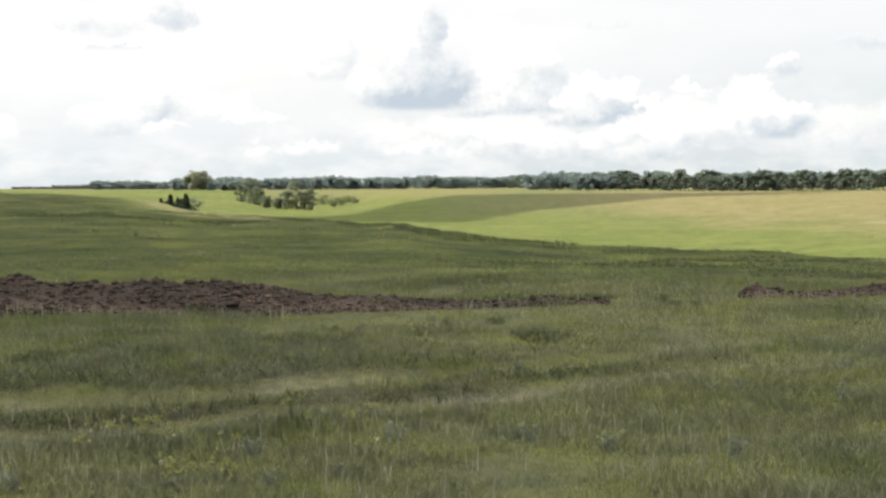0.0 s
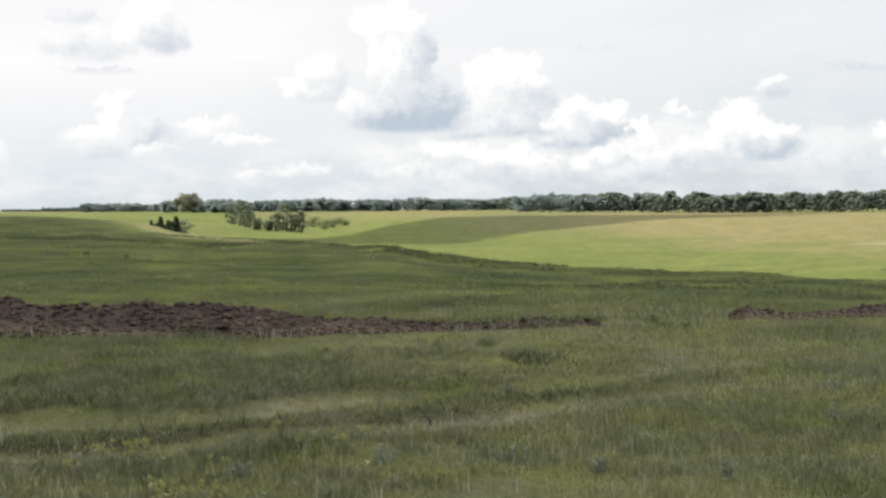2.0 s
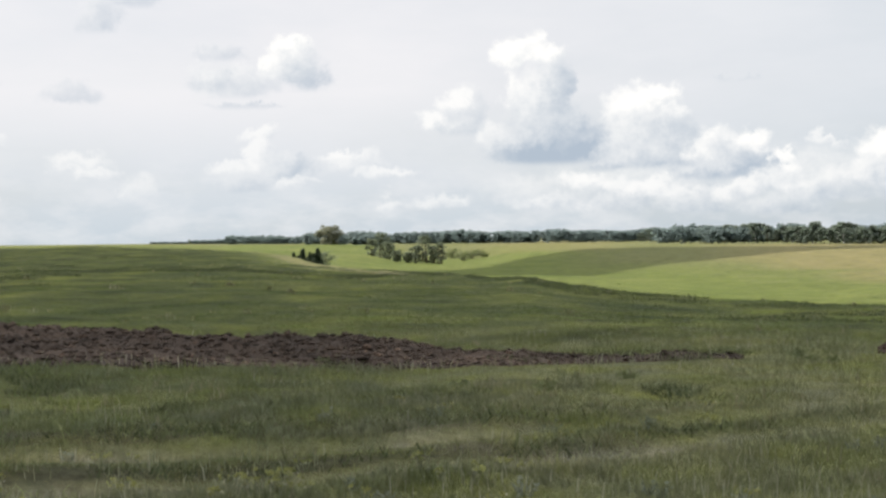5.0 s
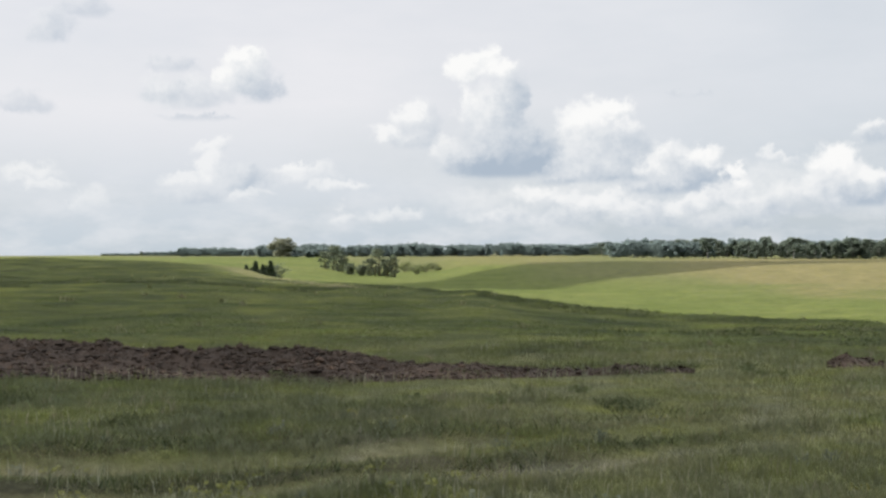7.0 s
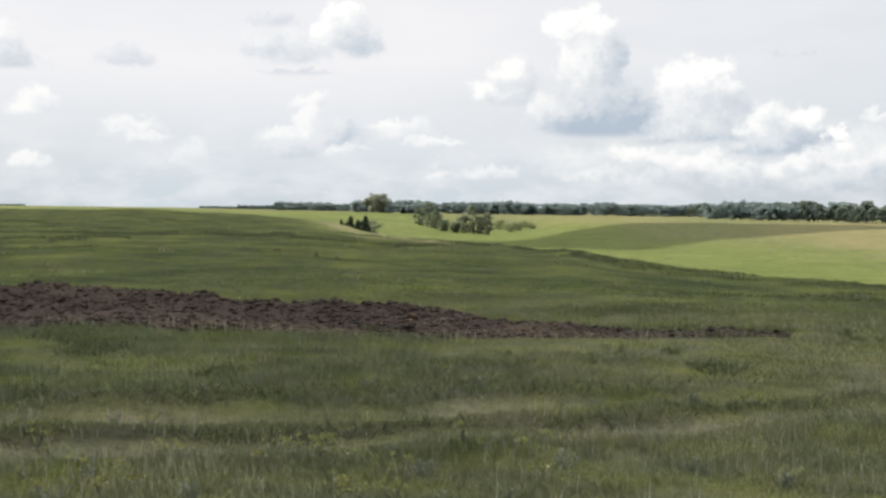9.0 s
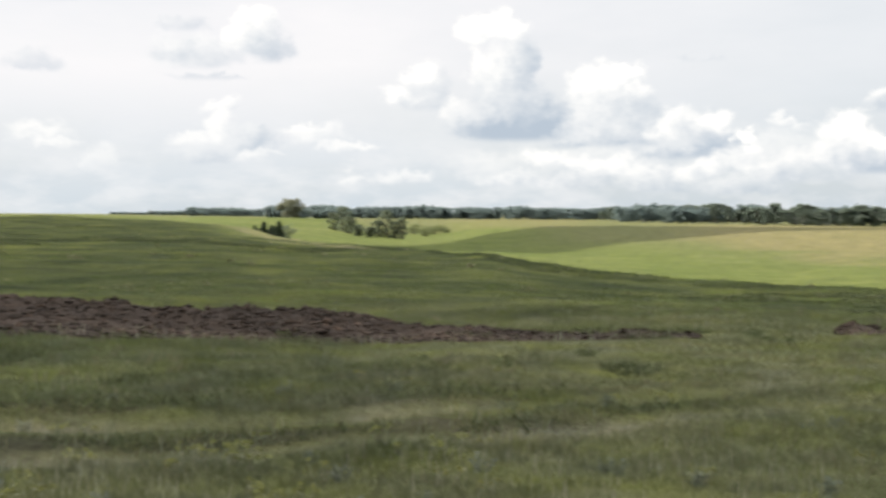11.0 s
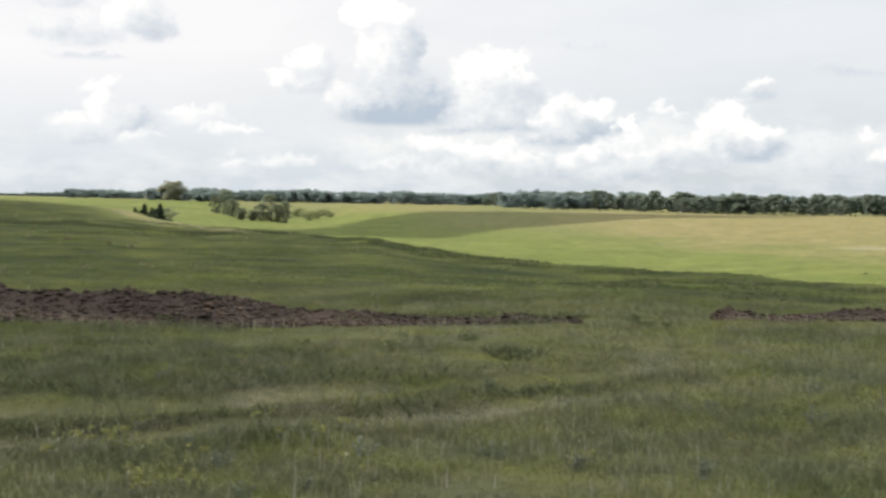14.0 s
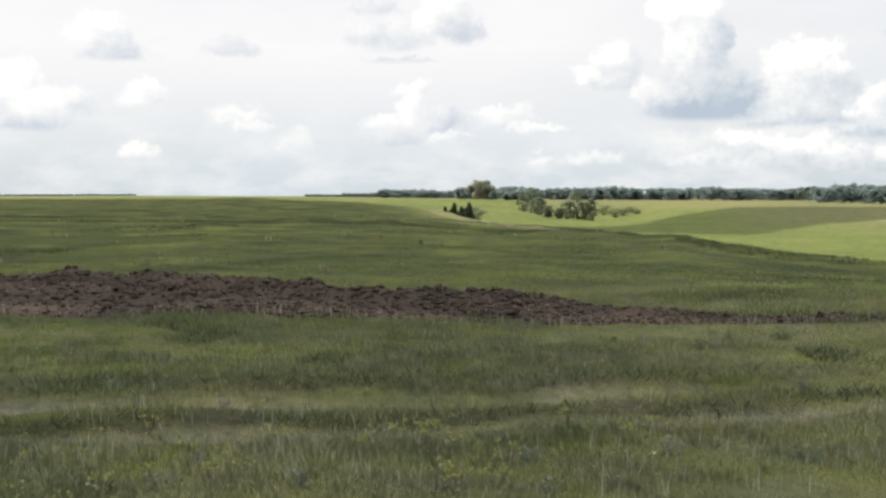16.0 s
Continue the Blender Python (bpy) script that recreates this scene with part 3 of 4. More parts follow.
def build_ground():
    az = np.radians(np.concatenate([np.arange(-180, -42, 2.0), np.arange(-42, 32, 0.14), np.arange(32, 180, 2.0)]))
    rad = np.concatenate([[0.001], np.geomspace(0.6, 6, 20)[:-1], np.geomspace(6, 26, 170)[:-1], np.geomspace(26, 4800, 230)])
    rr, aa = np.meshgrid(rad, az, indexing="ij")
    x, y = (rr * np.sin(aa)).ravel(), (rr * np.cos(aa)).ravel() - 0.3 * step(3, 0.5, rr.ravel())
    z = height(x, y)
    me = raw_mesh("ground", np.stack([x, y, z], 1), grid_faces(len(rad), len(az), True)[:, ::-1], M_GROUND, True)
    a, b = rut_depth(x, y)
    r, ang = rr.ravel(), np.degrees(aa.ravel())
    wob = rolling(x, y, 40, 8) * 0.6 + rolling(x, y, 14, 9) * 0.4
    put_attribute(me, "bare", np.clip(0.12 * worn_patch(x, y) * step(26, 20, r), 0, 1) + np.clip(np.maximum((0.3 + 0.5 * step(-3.2, -5.5, x)) * a, 0.8 * b) * (0.8 + 0.4 * rolling(x, y, 0.7, 7)), 0, 1))
    put_attribute(me, "dank", dark_verge(x, y) * step(40, 20, r))
    valley = np.interp(ang, AZ, VALLEY[0])
    hill = np.interp(ang, AZ, HILL[0])
    up = (r - valley) / np.maximum(hill - valley, 1)
    # scrubby ground far back in the hollow; sward: darker ground colour from strip to crest and in the west
    far_hollow = step(-11.8, -11.0, ang) * step(-7.2, -8.2, ang) * step(430, 500, r)
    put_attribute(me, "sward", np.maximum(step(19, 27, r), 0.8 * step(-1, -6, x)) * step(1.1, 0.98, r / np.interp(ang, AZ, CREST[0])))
    put_attribute(me, "lush", step(0.92, 1.08, r / np.interp(ang, AZ, CREST[0])) * np.maximum(step(0.55, 0.0, up + 0.15 * wob), step(-1, -6, ang) * step(900, 650, r)) * 0.9 * (1 - 0.85 * far_hollow))
    near = r / np.interp(ang, AZ, CREST[0])
    # tan grass along the left crest, its sunlit strip partly painted in as paler colour
    lit_dry_rim = step(0.8, 0.9, near + 0.03 * wob) * step(1.06, 1.01, near) * step(-18, -16, ang) * step(-10.2, -11.5, ang)
    put_attribute(me, "dry", 0.45 * lit_dry_rim + (1 - 0.5 * lit_dry_rim) * (step(0.16, 0.42, up + 0.16 * wob + 0.05 * rolling(x, y, 6, 45) - 0.22 * step(8, 0, ang)) * step(-0.5, 5, ang) * step(620, 560, r) * 0.85 + 0.55 * step(0.72, 0.95, up + 0.1 * wob) * step(-9, -6, ang) * step(-1, -4, ang) + 0.1 * step(0.35, 0.7, wob + 0.3) * step(-9, -13, ang) * step(220, 300, r)))
    put_attribute(me, "pale", step(0.25, 0.75, np.exp(-((up - 0.2 - 0.05 * wob) / 0.045) ** 2) * (0.34 + 0.9 * rolling(x, y, 8, 44) + 0.9 * rolling(x, y, 30, 49))) * step(2.2, 4.5, ang) * 0.6 + 0.15 * lit_dry_rim)
    return tagged(new("ground", me), "rolling steppe meadow of green and straw-coloured grass", "ground", kind="structure")


ground = build_ground()


# ---------------------------------------------------------------- clouds overhead that shade the meadow
def overhead_cloud(outline, name, label, thick, altitude=360.0):
    """A cumulus high above, outside the view, over the ground that lies in its shade: outline in metres on the ground."""
    shift = SUN_DIR * (altitude / SUN_DIR.z)
    pts = np.array(outline, float)
    n = 160
    t = np.linspace(0, len(pts), n, endpoint=False)
    loop = np.stack([np.interp(t, np.arange(len(pts) + 1), np.append(pts[:, k], pts[0, k])) for k in (0, 1)], 1)
    mid = loop.mean(0)
    rings, verts = 14, []
    for k in range(rings * 2):
        a = math.pi * k / (rings * 2 - 1)
        s, up = math.sin(a) ** 0.35, -math.cos(a)
        ring = mid + (loop - mid) * s
        h = thick * up if up > 0 else 0.3 * thick * up
        lump = 0.15 * thick * rolling(ring[:, 0] + 300, ring[:, 1] + k * 9.0, 25, 12)
        verts.append(np.stack([ring[:, 0] + shift.x, ring[:, 1] + shift.y, altitude + h + lump * (0.2 + max(up, 0))], 1))
    me = raw_mesh(name, np.concatenate(verts), grid_faces(rings * 2, n, True), M_CLOUD, True)
    return tagged(new(name, me), label, "cloud", kind="structure")


def polar(rows):
    return [(r * math.sin(radians(a)), r * math.cos(radians(a))) for a, r in rows]


# its tall western side throws the shade some metres past its base
WEST_SIDE = polar([(-50, 335), (-35, 310), (-26, 250), (-22.5, 205), (-21.5, 165)]) + [(x - 18.0, y + 8.5) for x, y in polar([(-16.2, 114), (-15, 100), (-13.3, 87), (-11.8, 80), (-10.5, 78)])]
overhead_cloud(WEST_SIDE + polar([(-9, 82), (-5, 66), (0, 60), (8, 50), (12, 39), (14.5, 32), (16, 27), (20, 24),
                      (32, 24), (60, 60), (110, 120), (180, 160), (250, 200), (285, 260)]), "cloud", "broad cumulus cloud high over the meadow", 30.0)
# added out of view, its outline drawn to cast the dark patch on the slope
overhead_cloud(polar([(-13.5, 222), (-9.5, 232), (-5.6, 227), (-4, 254), (-2.6, 271), (-1.4, 295), (-0.2, 306), (2.1, 339), (4.1, 365), (5.5, 393), (8, 430), (12, 446),
                      (12, 456), (5.5, 458), (2.1, 500), (-1.4, 505), (-3.7, 440), (-4.9, 384), (-6.1, 362), (-7.3, 350), (-8.4, 296), (-9.2, 276), (-13.5, 255)]), "cloud",
               "small unseen cumulus cloud, added to shade the slope across the valley", 4.0)


# ---------------------------------------------------------------- ploughed firebreak
FURROW_X = [-40, -12, -8, -4, 0, 2.5, 7, 14, 40]
FURROW_Y = [13.6, 17.0, 17.3, 17.5, 17.9, 18.5, 18.4, 18.6, 19.5]


def furrow_shape(x):
    """Half width and spoil height of the strip along x."""
    half = np.interp(x, [-40, -10, -5, -1, 0.7, 0.95, 2.55, 2.75, 3.3, 7, 40], [2.3, 2.2, 1.3, 0.45, 0.15, 0.0, 0.0, 0.3, 0.32, 0.85, 1.4])
    tall = np.interp(x, [-40, -12, -8, -4.5, -1, 0.6, 2.6, 2.85, 3.2, 4.2, 5.2, 7, 40], [0.22, 0.22, 0.25, 0.15, 0.06, 0.04, 0.06, 0.15, 0.05, 0.07, 0.15, 0.22, 0.28])
    return half, tall


def furrow_top(x, y):
    half, tall = furrow_shape(x)
    v = (y - np.interp(x, FURROW_X, FURROW_Y)) / np.maximum(half, 0.01)
    v = v + 0.3 * rolling(x, y, 1.3, 21) + 0.12 * rolling(x, y, 0.4, 22)
    body = step(1.15, 0.5, np.abs(v)) * (0.2 + 0.85 * step(-0.8, 0.75, v))
    rough = 0.55 * rolling(x, y, 1.1, 23) + 0.45 * (1 - 2 * np.abs(rolling(x, y, 0.45, 24))) + 0.4 * (1 - 2 * np.abs(rolling(x, y, 0.14, 25)))
    return body * tall * (1 + 0.26 * rough) + 0.028 * rough * step(1.2, 0.8, np.abs(v)) - 0.06 * step(0.9, 1.2, np.abs(v)), np.abs(v)


def build_furrow(x0, x1, label):
    xs = np.arange(x0, x1, 0.055)
    vs = np.linspace(-1.25, 1.25, 64)
    xx, vv = np.meshgrid(xs, vs, indexing="ij")
    half, _ = furrow_shape(xx)
    yy = np.interp(xx, FURROW_X, FURROW_Y) + vv * np.maximum(half, 0.05)
    top, _ = furrow_top(xx.ravel(), yy.ravel())
    z = height(xx.ravel(), yy.ravel()) + top + 0.004
    me = raw_mesh("ploughed_strip", np.stack([xx.ravel(), yy.ravel(), z], 1), grid_faces(*xx.shape)[:, ::-1], M_SOIL, False)
    return tagged(new("ploughed_strip", me), label, "soil", group="firebreak of turned soil", kind="structure")


furrow_west = build_furrow(-24.0, 0.9, "dark brown freshly ploughed strip of rough soil in the grass")
furrow_east = build_furrow(2.58, 16.0, "short ploughed strip of reddish-brown soil beyond a gap")


def clod_mesh(seed):
    bm = bmesh.new()
    bmesh.ops.create_icosphere(bm, subdivisions=1, radius=1)
    for v in bm.verts:
        n = noise.noise(v.co * 1.6 + Vector((seed * 7.1, 0, 0)))
        v.co *= 0.85 + 0.45 * n
        v.co.z *= 0.55
    me = bpy.data.meshes.new("clod")
    bm.to_mesh(me)
    bm.free()
    me.materials.append(M_SOIL)
    return me


CLODS = [clod_mesh(k) for k in range(7)]


def soil_crumbs(x0, x1, count, seed, parent):
    """The small broken lumps that cover the strip, joined."""
    rng = np.random.default_rng(seed)
    x = rng.uniform(x0, x1, count)
    half, _ = furrow_shape(x)
    y = np.interp(x, FURROW_X, FURROW_Y) + half * rng.uniform(-1.15, 1.1, count)
    z = height(x, y) + furrow_top(x, y)[0]
    s = np.clip(0.01 + rng.exponential(0.014, count), 0, 0.06) * np.clip(half * 0.7 + 0.2, 0, 1)
    corner = np.array([[1.1, 0, 0], [0, 1, 0], [-1.1, 0, 0], [0, -1, 0], [0.2, 0.1, 0.5], [0, 0, -0.5]], float)
    turn = rng.uniform(0, 6.28, count)
    p = corner[None] * s[:, None, None] * rng.uniform(0.55, 1.6, (count, 6, 1))
    c, sn = np.cos(turn)[:, None], np.sin(turn)[:, None]
    v = np.stack([p[..., 0] * c - p[..., 1] * sn + x[:, None], p[..., 0] * sn + p[..., 1] * c + y[:, None], p[..., 2] + (z + 0.3 * s)[:, None]], -1)
    f = np.array([[0, 1, 4], [1, 2, 4], [2, 3, 4], [3, 0, 4], [1, 0, 5], [2, 1, 5], [3, 2, 5], [0, 3, 5]])
    ob = new("crumbs", raw_mesh("crumbs", v.reshape(-1, 3), (np.arange(count)[:, None, None] * 6 + f).reshape(-1, 3), M_CRUMB))
    ob.parent = parent
    tagged(ob, kind="stuff")


soil_crumbs(-20.0, 0.85, 16000, 61, furrow_west)
soil_crumbs(2.6, 14.0, 7000, 62, furrow_east)


def scatter_clods(parent, x0, x1, count, seed):
    rng = np.random.default_rng(seed)
    for _ in range(count):
        x = rng.uniform(x0, x1)
        half, tall = furrow_shape(np.array(x))
        y = float(np.interp(x, FURROW_X, FURROW_Y)) + float(half) * rng.uniform(-0.95, 0.95)
        top, _ = furrow_top(np.array([x]), np.array([y]))
        s = min(0.03 + rng.exponential(0.022), 0.095) * (0.65 + 0.35 * min(float(half), 1))
        ob = new("clod", CLODS[rng.integers(7)])
        ob.parent = parent
        z = float(height(np.array([x]), np.array([y]))[0] + top[0])
        ob.matrix_basis = Matrix.LocRotScale((x, y, z + s * 0.35), Euler((rng.uniform(-0.3, 0.3), rng.uniform(-0.3, 0.3), rng.uniform(0, 6.28))), (s * rng.uniform(0.8, 1.25), s, s * rng.uniform(0.6, 1)))


# ---------------------------------------------------------------- grass
def blades(rng, x, y, tall, wide, lean, segments):
    """Vertices and faces of curved, tapered blades standing at x, y."""
    n = len(x)
    z = height(x, y) - 0.01
    d = rng.uniform(0, 2 * np.pi, n)
    f = rng.uniform(0, 2 * np.pi, n)
    side = np.stack([np.cos(f), np.sin(f), np.zeros(n)], 1) * wide[:, None] * 0.5
    out = np.stack([np.cos(d), np.sin(d), np.zeros(n)], 1) * (lean * tall)[:, None]
    base = np.stack([x, y, z], 1)
    up = np.zeros((n, 3))
    up[:, 2] = tall
    if segments == 1:
        v = np.stack([base - side, base + side, base + out + up], 1).reshape(-1, 3)
        return v, (np.arange(n)[:, None] * 3 + np.array([0, 1, 2])).reshape(-1, 3)
    knee = base + out * 0.32 + up * 0.6
    v = np.stack([base - side, base + side, knee - side * 0.75, knee + side * 0.75, base + out + up * 0.97], 1).reshape(-1, 3)
    return v, (np.arange(n)[:, None, None] * 5 + np.array([[0, 1, 3], [0, 3, 2], [2, 3, 4]])).reshape(-1, 3)


def join(parts):
    vs, fs, n = [], [], 0
    for v, f in parts:
        vs.append(v), fs.append(f + n)
        n += len(v)
    return np.concatenate(vs), np.concatenate(fs)


def sow(rng, r0, r1, per_metre, a0=-38.0, a1=26.0):
    area = 0.5 * radians(a1 - a0) * (r1 * r1 - r0 * r0)
    n = int(area * per_metre)
    r = np.sqrt(rng.uniform(r0 * r0, r1 * r1, n))
    a = np.radians(rng.uniform(a0, a1, n))
    return r * np.sin(a), r * np.cos(a)


def thinned(rng, x, y):
    """Leaves out the ruts, the ploughed strip and what lies beyond the near crest."""
    a, b = rut_depth(x, y)
    half, _ = furrow_shape(x)
    v = np.abs(y - np.interp(x, FURROW_X, FURROW_Y)) / np.maximum(half, 0.02)
    keep = (rng.uniform(0, 1, len(x)) > 1.15 * np.maximum(a, b)) & ((half < 0.03) | (v > rng.uniform(0.85, 1.2, len(x))))
    az = np.degrees(np.arctan2(x, y))
    keep &= np.hypot(x, y) < np.interp(az, AZ, CREST[0]) * 1.12 + 6
    clump = rolling(x, y, 0.28, 31) * 0.4 + rolling(x, y, 0.8, 34) * 0.3 + rolling(x, y, 2.6, 32) * 0.5
    clump = clump - 0.55 * dark_verge(x, y) + 0.5 * np.exp(-((v - 1.5) / 0.4) ** 2) * (half > 1.0) - 0.5 * (half > 0.03) * (half < 0.9) * (v < 4)
    keep &= rng.uniform(-0.8, 1.1, len(x)) < 0.3 + clump - 0.4 * worn_patch(x, y)
    return x[keep], y[keep], clump[keep], np.maximum(a, b)[keep]


def build_grass():
    rng = np.random.default_rng(5)
    parts = []
    for r0, r1, dens, wide, seg in ((6.0, 10, 3300, 0.007, 2), (10, 15, 2400, 0.008, 2), (15, 24, 1000, 0.011, 1), (24, 45, 330, 0.016, 1), (45, 115, 60, 0.03, 1)):
        x, y, clump, rut = thinned(rng, *sow(rng, r0, r1, dens))
        n = len(x)
        d, worn = track_offset(x, y)
        tall = np.clip(rng.lognormal(-2.95, 0.38, n) * (1 + 0.9 * clump), 0.02, 0.22) * (1 - 0.75 * rut) * (1 - 0.5 * worn * step(1.0, 0.7, np.abs(d + 0.6))) * (0.42 + 0.58 * step(36, 16, np.hypot(x, y)))
        parts.append(blades(rng, x, y, tall, wide * rng.uniform(0.6, 1.4, n), rng.uniform(0.15, 1.15, n) * (1 if r1 < 25 else 2.2), seg))
    v, f = join(parts)
    tagged(new("meadow_grass", raw_mesh("meadow_grass", v, f, M_GRASS)), "short green steppe grass in uneven tufts", "grass", kind="stuff")
    parts = []
    for r0, r1, dens, count, wide in ((6.3, 10, 24.0, 6, 0.0075), (10, 14, 8.0, 6, 0.008), (14, 22, 2.2, 6, 0.01)):
        x, y, clump, rut = thinned(rng, *sow(rng, r0, r1, dens))
        pick = (rolling(x, y, 1.9, 33) > -0.15) & (rut < 0.2)
        x, y = np.repeat(x[pick], count), np.repeat(y[pick], count)
        n = len(x)
        x, y = x + rng.normal(0, 0.13, n), y + rng.normal(0, 0.13, n)
        parts.append(blades(rng, x, y, rng.uniform(0.06, 0.17, n), wide * rng.uniform(0.7, 1.3, n), rng.uniform(0.03, 0.35, n), 2))
    # a fringe of longer grass along the near edge of the ploughed strip
    n = 800
    x = np.concatenate([rng.uniform(-18, 0.5, n), rng.uniform(2.7, 12, n // 3)])
    half, _ = furrow_shape(x)
    y = np.interp(x, FURROW_X, FURROW_Y) - half - rng.exponential(0.3, len(x)) + 0.25 + 0.2 * rolling(x, x * 0, 0.9, 84)
    pick = rolling(x, y, 1.1, 85) > -0.35
    x, y = x[pick], y[pick]
    parts.append(blades(rng, x, y, rng.uniform(0.05, 0.2, len(x)), rng.uniform(0.005, 0.01, len(x)), rng.uniform(0.05, 0.5, len(x)), 2))
    v, f = join(parts)
    # tussocks: sheaves of longer, paler blades
    tufts = []
    for r0, r1, dens, count, wide in ((6.3, 11, 5.0, 26, 0.005), (11, 18, 3.2, 20, 0.007), (18, 34, 1.6, 18, 0.012), (34, 90, 0.22, 16, 0.03)):
        x, y, clump, rut = thinned(rng, *sow(rng, r0, r1, dens))
        pick = (rut < 0.15) & (rolling(x, y, 2.4, 48) > (-0.45 if r1 < 20 else 0.15))
        x, y = x[pick], y[pick]
        big = rng.uniform(0.6, 1.35, len(x))
        x, y, big = np.repeat(x, count), np.repeat(y, count), np.repeat(big, count)
        n = len(x)
        x, y = x + rng.normal(0, 0.045, n) * big, y + rng.normal(0, 0.045, n) * big
        tufts.append(blades(rng, x, y, rng.uniform(0.05, 0.17, n) * big, wide * rng.uniform(0.6, 1.3, n), rng.uniform(0.1, 0.9, n), 2))
    tv, tf = join(tufts)
    tagged(new("tussocks", raw_mesh("tussocks", tv, tf, M_TUFT)), "pale grey-green tussocks scattered through the meadow", "grass", kind="stuff")
    # taller dark weeds along the crest and beside the ruts
    x, y = sow(rng, 24, 120, 110)
    az = np.degrees(np.arctan2(x, y))
    gap = np.hypot(x, y) - np.interp(az, AZ, CREST[0]) + 1.5 * rolling(x, y, 7, 36)
    on = (np.abs(gap + 2.6) < 4.0 * np.abs(rolling(x, y, 5, 37)) + 1.4) & (az > -13) & (rolling(x, y, 1.6, 38) > -0.3)
    patches = (rolling(x, y, 5, 39) > 0.45) & (rolling(x, y, 1.2, 40) > -0.1) & (np.hypot(x, y) < np.interp(az, AZ, CREST[0]))
    x, y = x[on | patches], y[on | patches]
    weeds = [blades(rng, x, y, rng.uniform(0.03, 0.15, len(x)) * np.interp(np.degrees(np.arctan2(x, y)), [0, 12], [1.0, 0.55]), rng.uniform(0.012, 0.03, len(x)), rng.uniform(0.2, 1.3, len(x)), 1)]
    x, y = sow(rng, 7, 19, 900)
    d, worn = track_offset(x, y)
    on = dark_verge(x, y) * (0.6 + 0.6 * rolling(x, y, 0.5, 41)) > rng.uniform(0.1, 1.1, len(x))
    clumps = (rolling(x, y, 1.1, 42) > 0.6) & (rolling(x, y, 0.3, 43) > -0.1) & (d > 0.7)
    x, y = x[on | clumps], y[on | clumps]
    weeds.append(blades(rng, x, y, rng.uniform(0.03, 0.13, len(x)), rng.uniform(0.008, 0.02, len(x)), rng.uniform(0.3, 1.6, len(x)), 1))
    wv, wf = join(weeds)
    tagged(new("dark_weeds", raw_mesh("dark_weeds", wv, wf, M_DARKWEED)), "darker weeds and hollows in the meadow grass", "weeds", kind="stuff")
    tagged(new("dry_stalks", raw_mesh("dry_stalks", v, f, M_STRAW)), "pale grass stalks standing in loose clusters above the green", "grass", kind="stuff")


build_grass()


# ---------------------------------------------------------------- plants
def part(name, me, parent, label=""):
    ob = new(name, me)
    ob.parent = parent
    if label:
        ob["label"] = label
    return ob


def leaf_cloud(rng, centres, radii, count, size):
    """Small bent leaves round several centres, in uneven clumps."""
    k = rng.integers(len(centres), size=count)
    d = rng.normal(size=(count, 3))
    d /= np.linalg.norm(d, axis=1)[:, None]
    p = centres[k] + d * radii[k] * (rng.uniform(0.25, 1.0, count) ** 0.5)[:, None]
    a = rng.normal(size=(count, 3))
    a /= np.linalg.norm(a, axis=1)[:, None]
    b = np.cross(a, rng.normal(size=(count, 3)))
    b /= np.linalg.norm(b, axis=1)[:, None]
    s = (size * rng.uniform(0.6, 1.5, count))[:, None]
    v = np.stack([p - a * s, p - b * s * 0.5, p + a * s, p + b * s * 0.5 + a * s * 0.2], 1).reshape(-1, 3)
    return v, (np.arange(count)[:, None] * 4 + np.array([0, 1, 2, 3])).reshape(-1, 4)


def limb(bm, a, b, r0, r1, sides=6):
    a, b = Vector(a), Vector(b)
    q = (b - a).to_track_quat("Z", "Y")
    rings = []
    for p, r in ((a, r0), (b, r1)):
        rings.append([bm.verts.new(p + q @ Vector((r * math.cos(2 * math.pi * k / sides), r * math.sin(2 * math.pi * k / sides), 0))) for k in range(sides)])
    for k in range(sides):
        bm.faces.new((rings[0][k], rings[0][(k + 1) % sides], rings[1][(k + 1) % sides], rings[1][k]))


def bm_mesh(name, bm, mat):
    me = bpy.data.meshes.new(name)
    bm.to_mesh(me)
    bm.free()
    me.materials.append(mat)
    return me


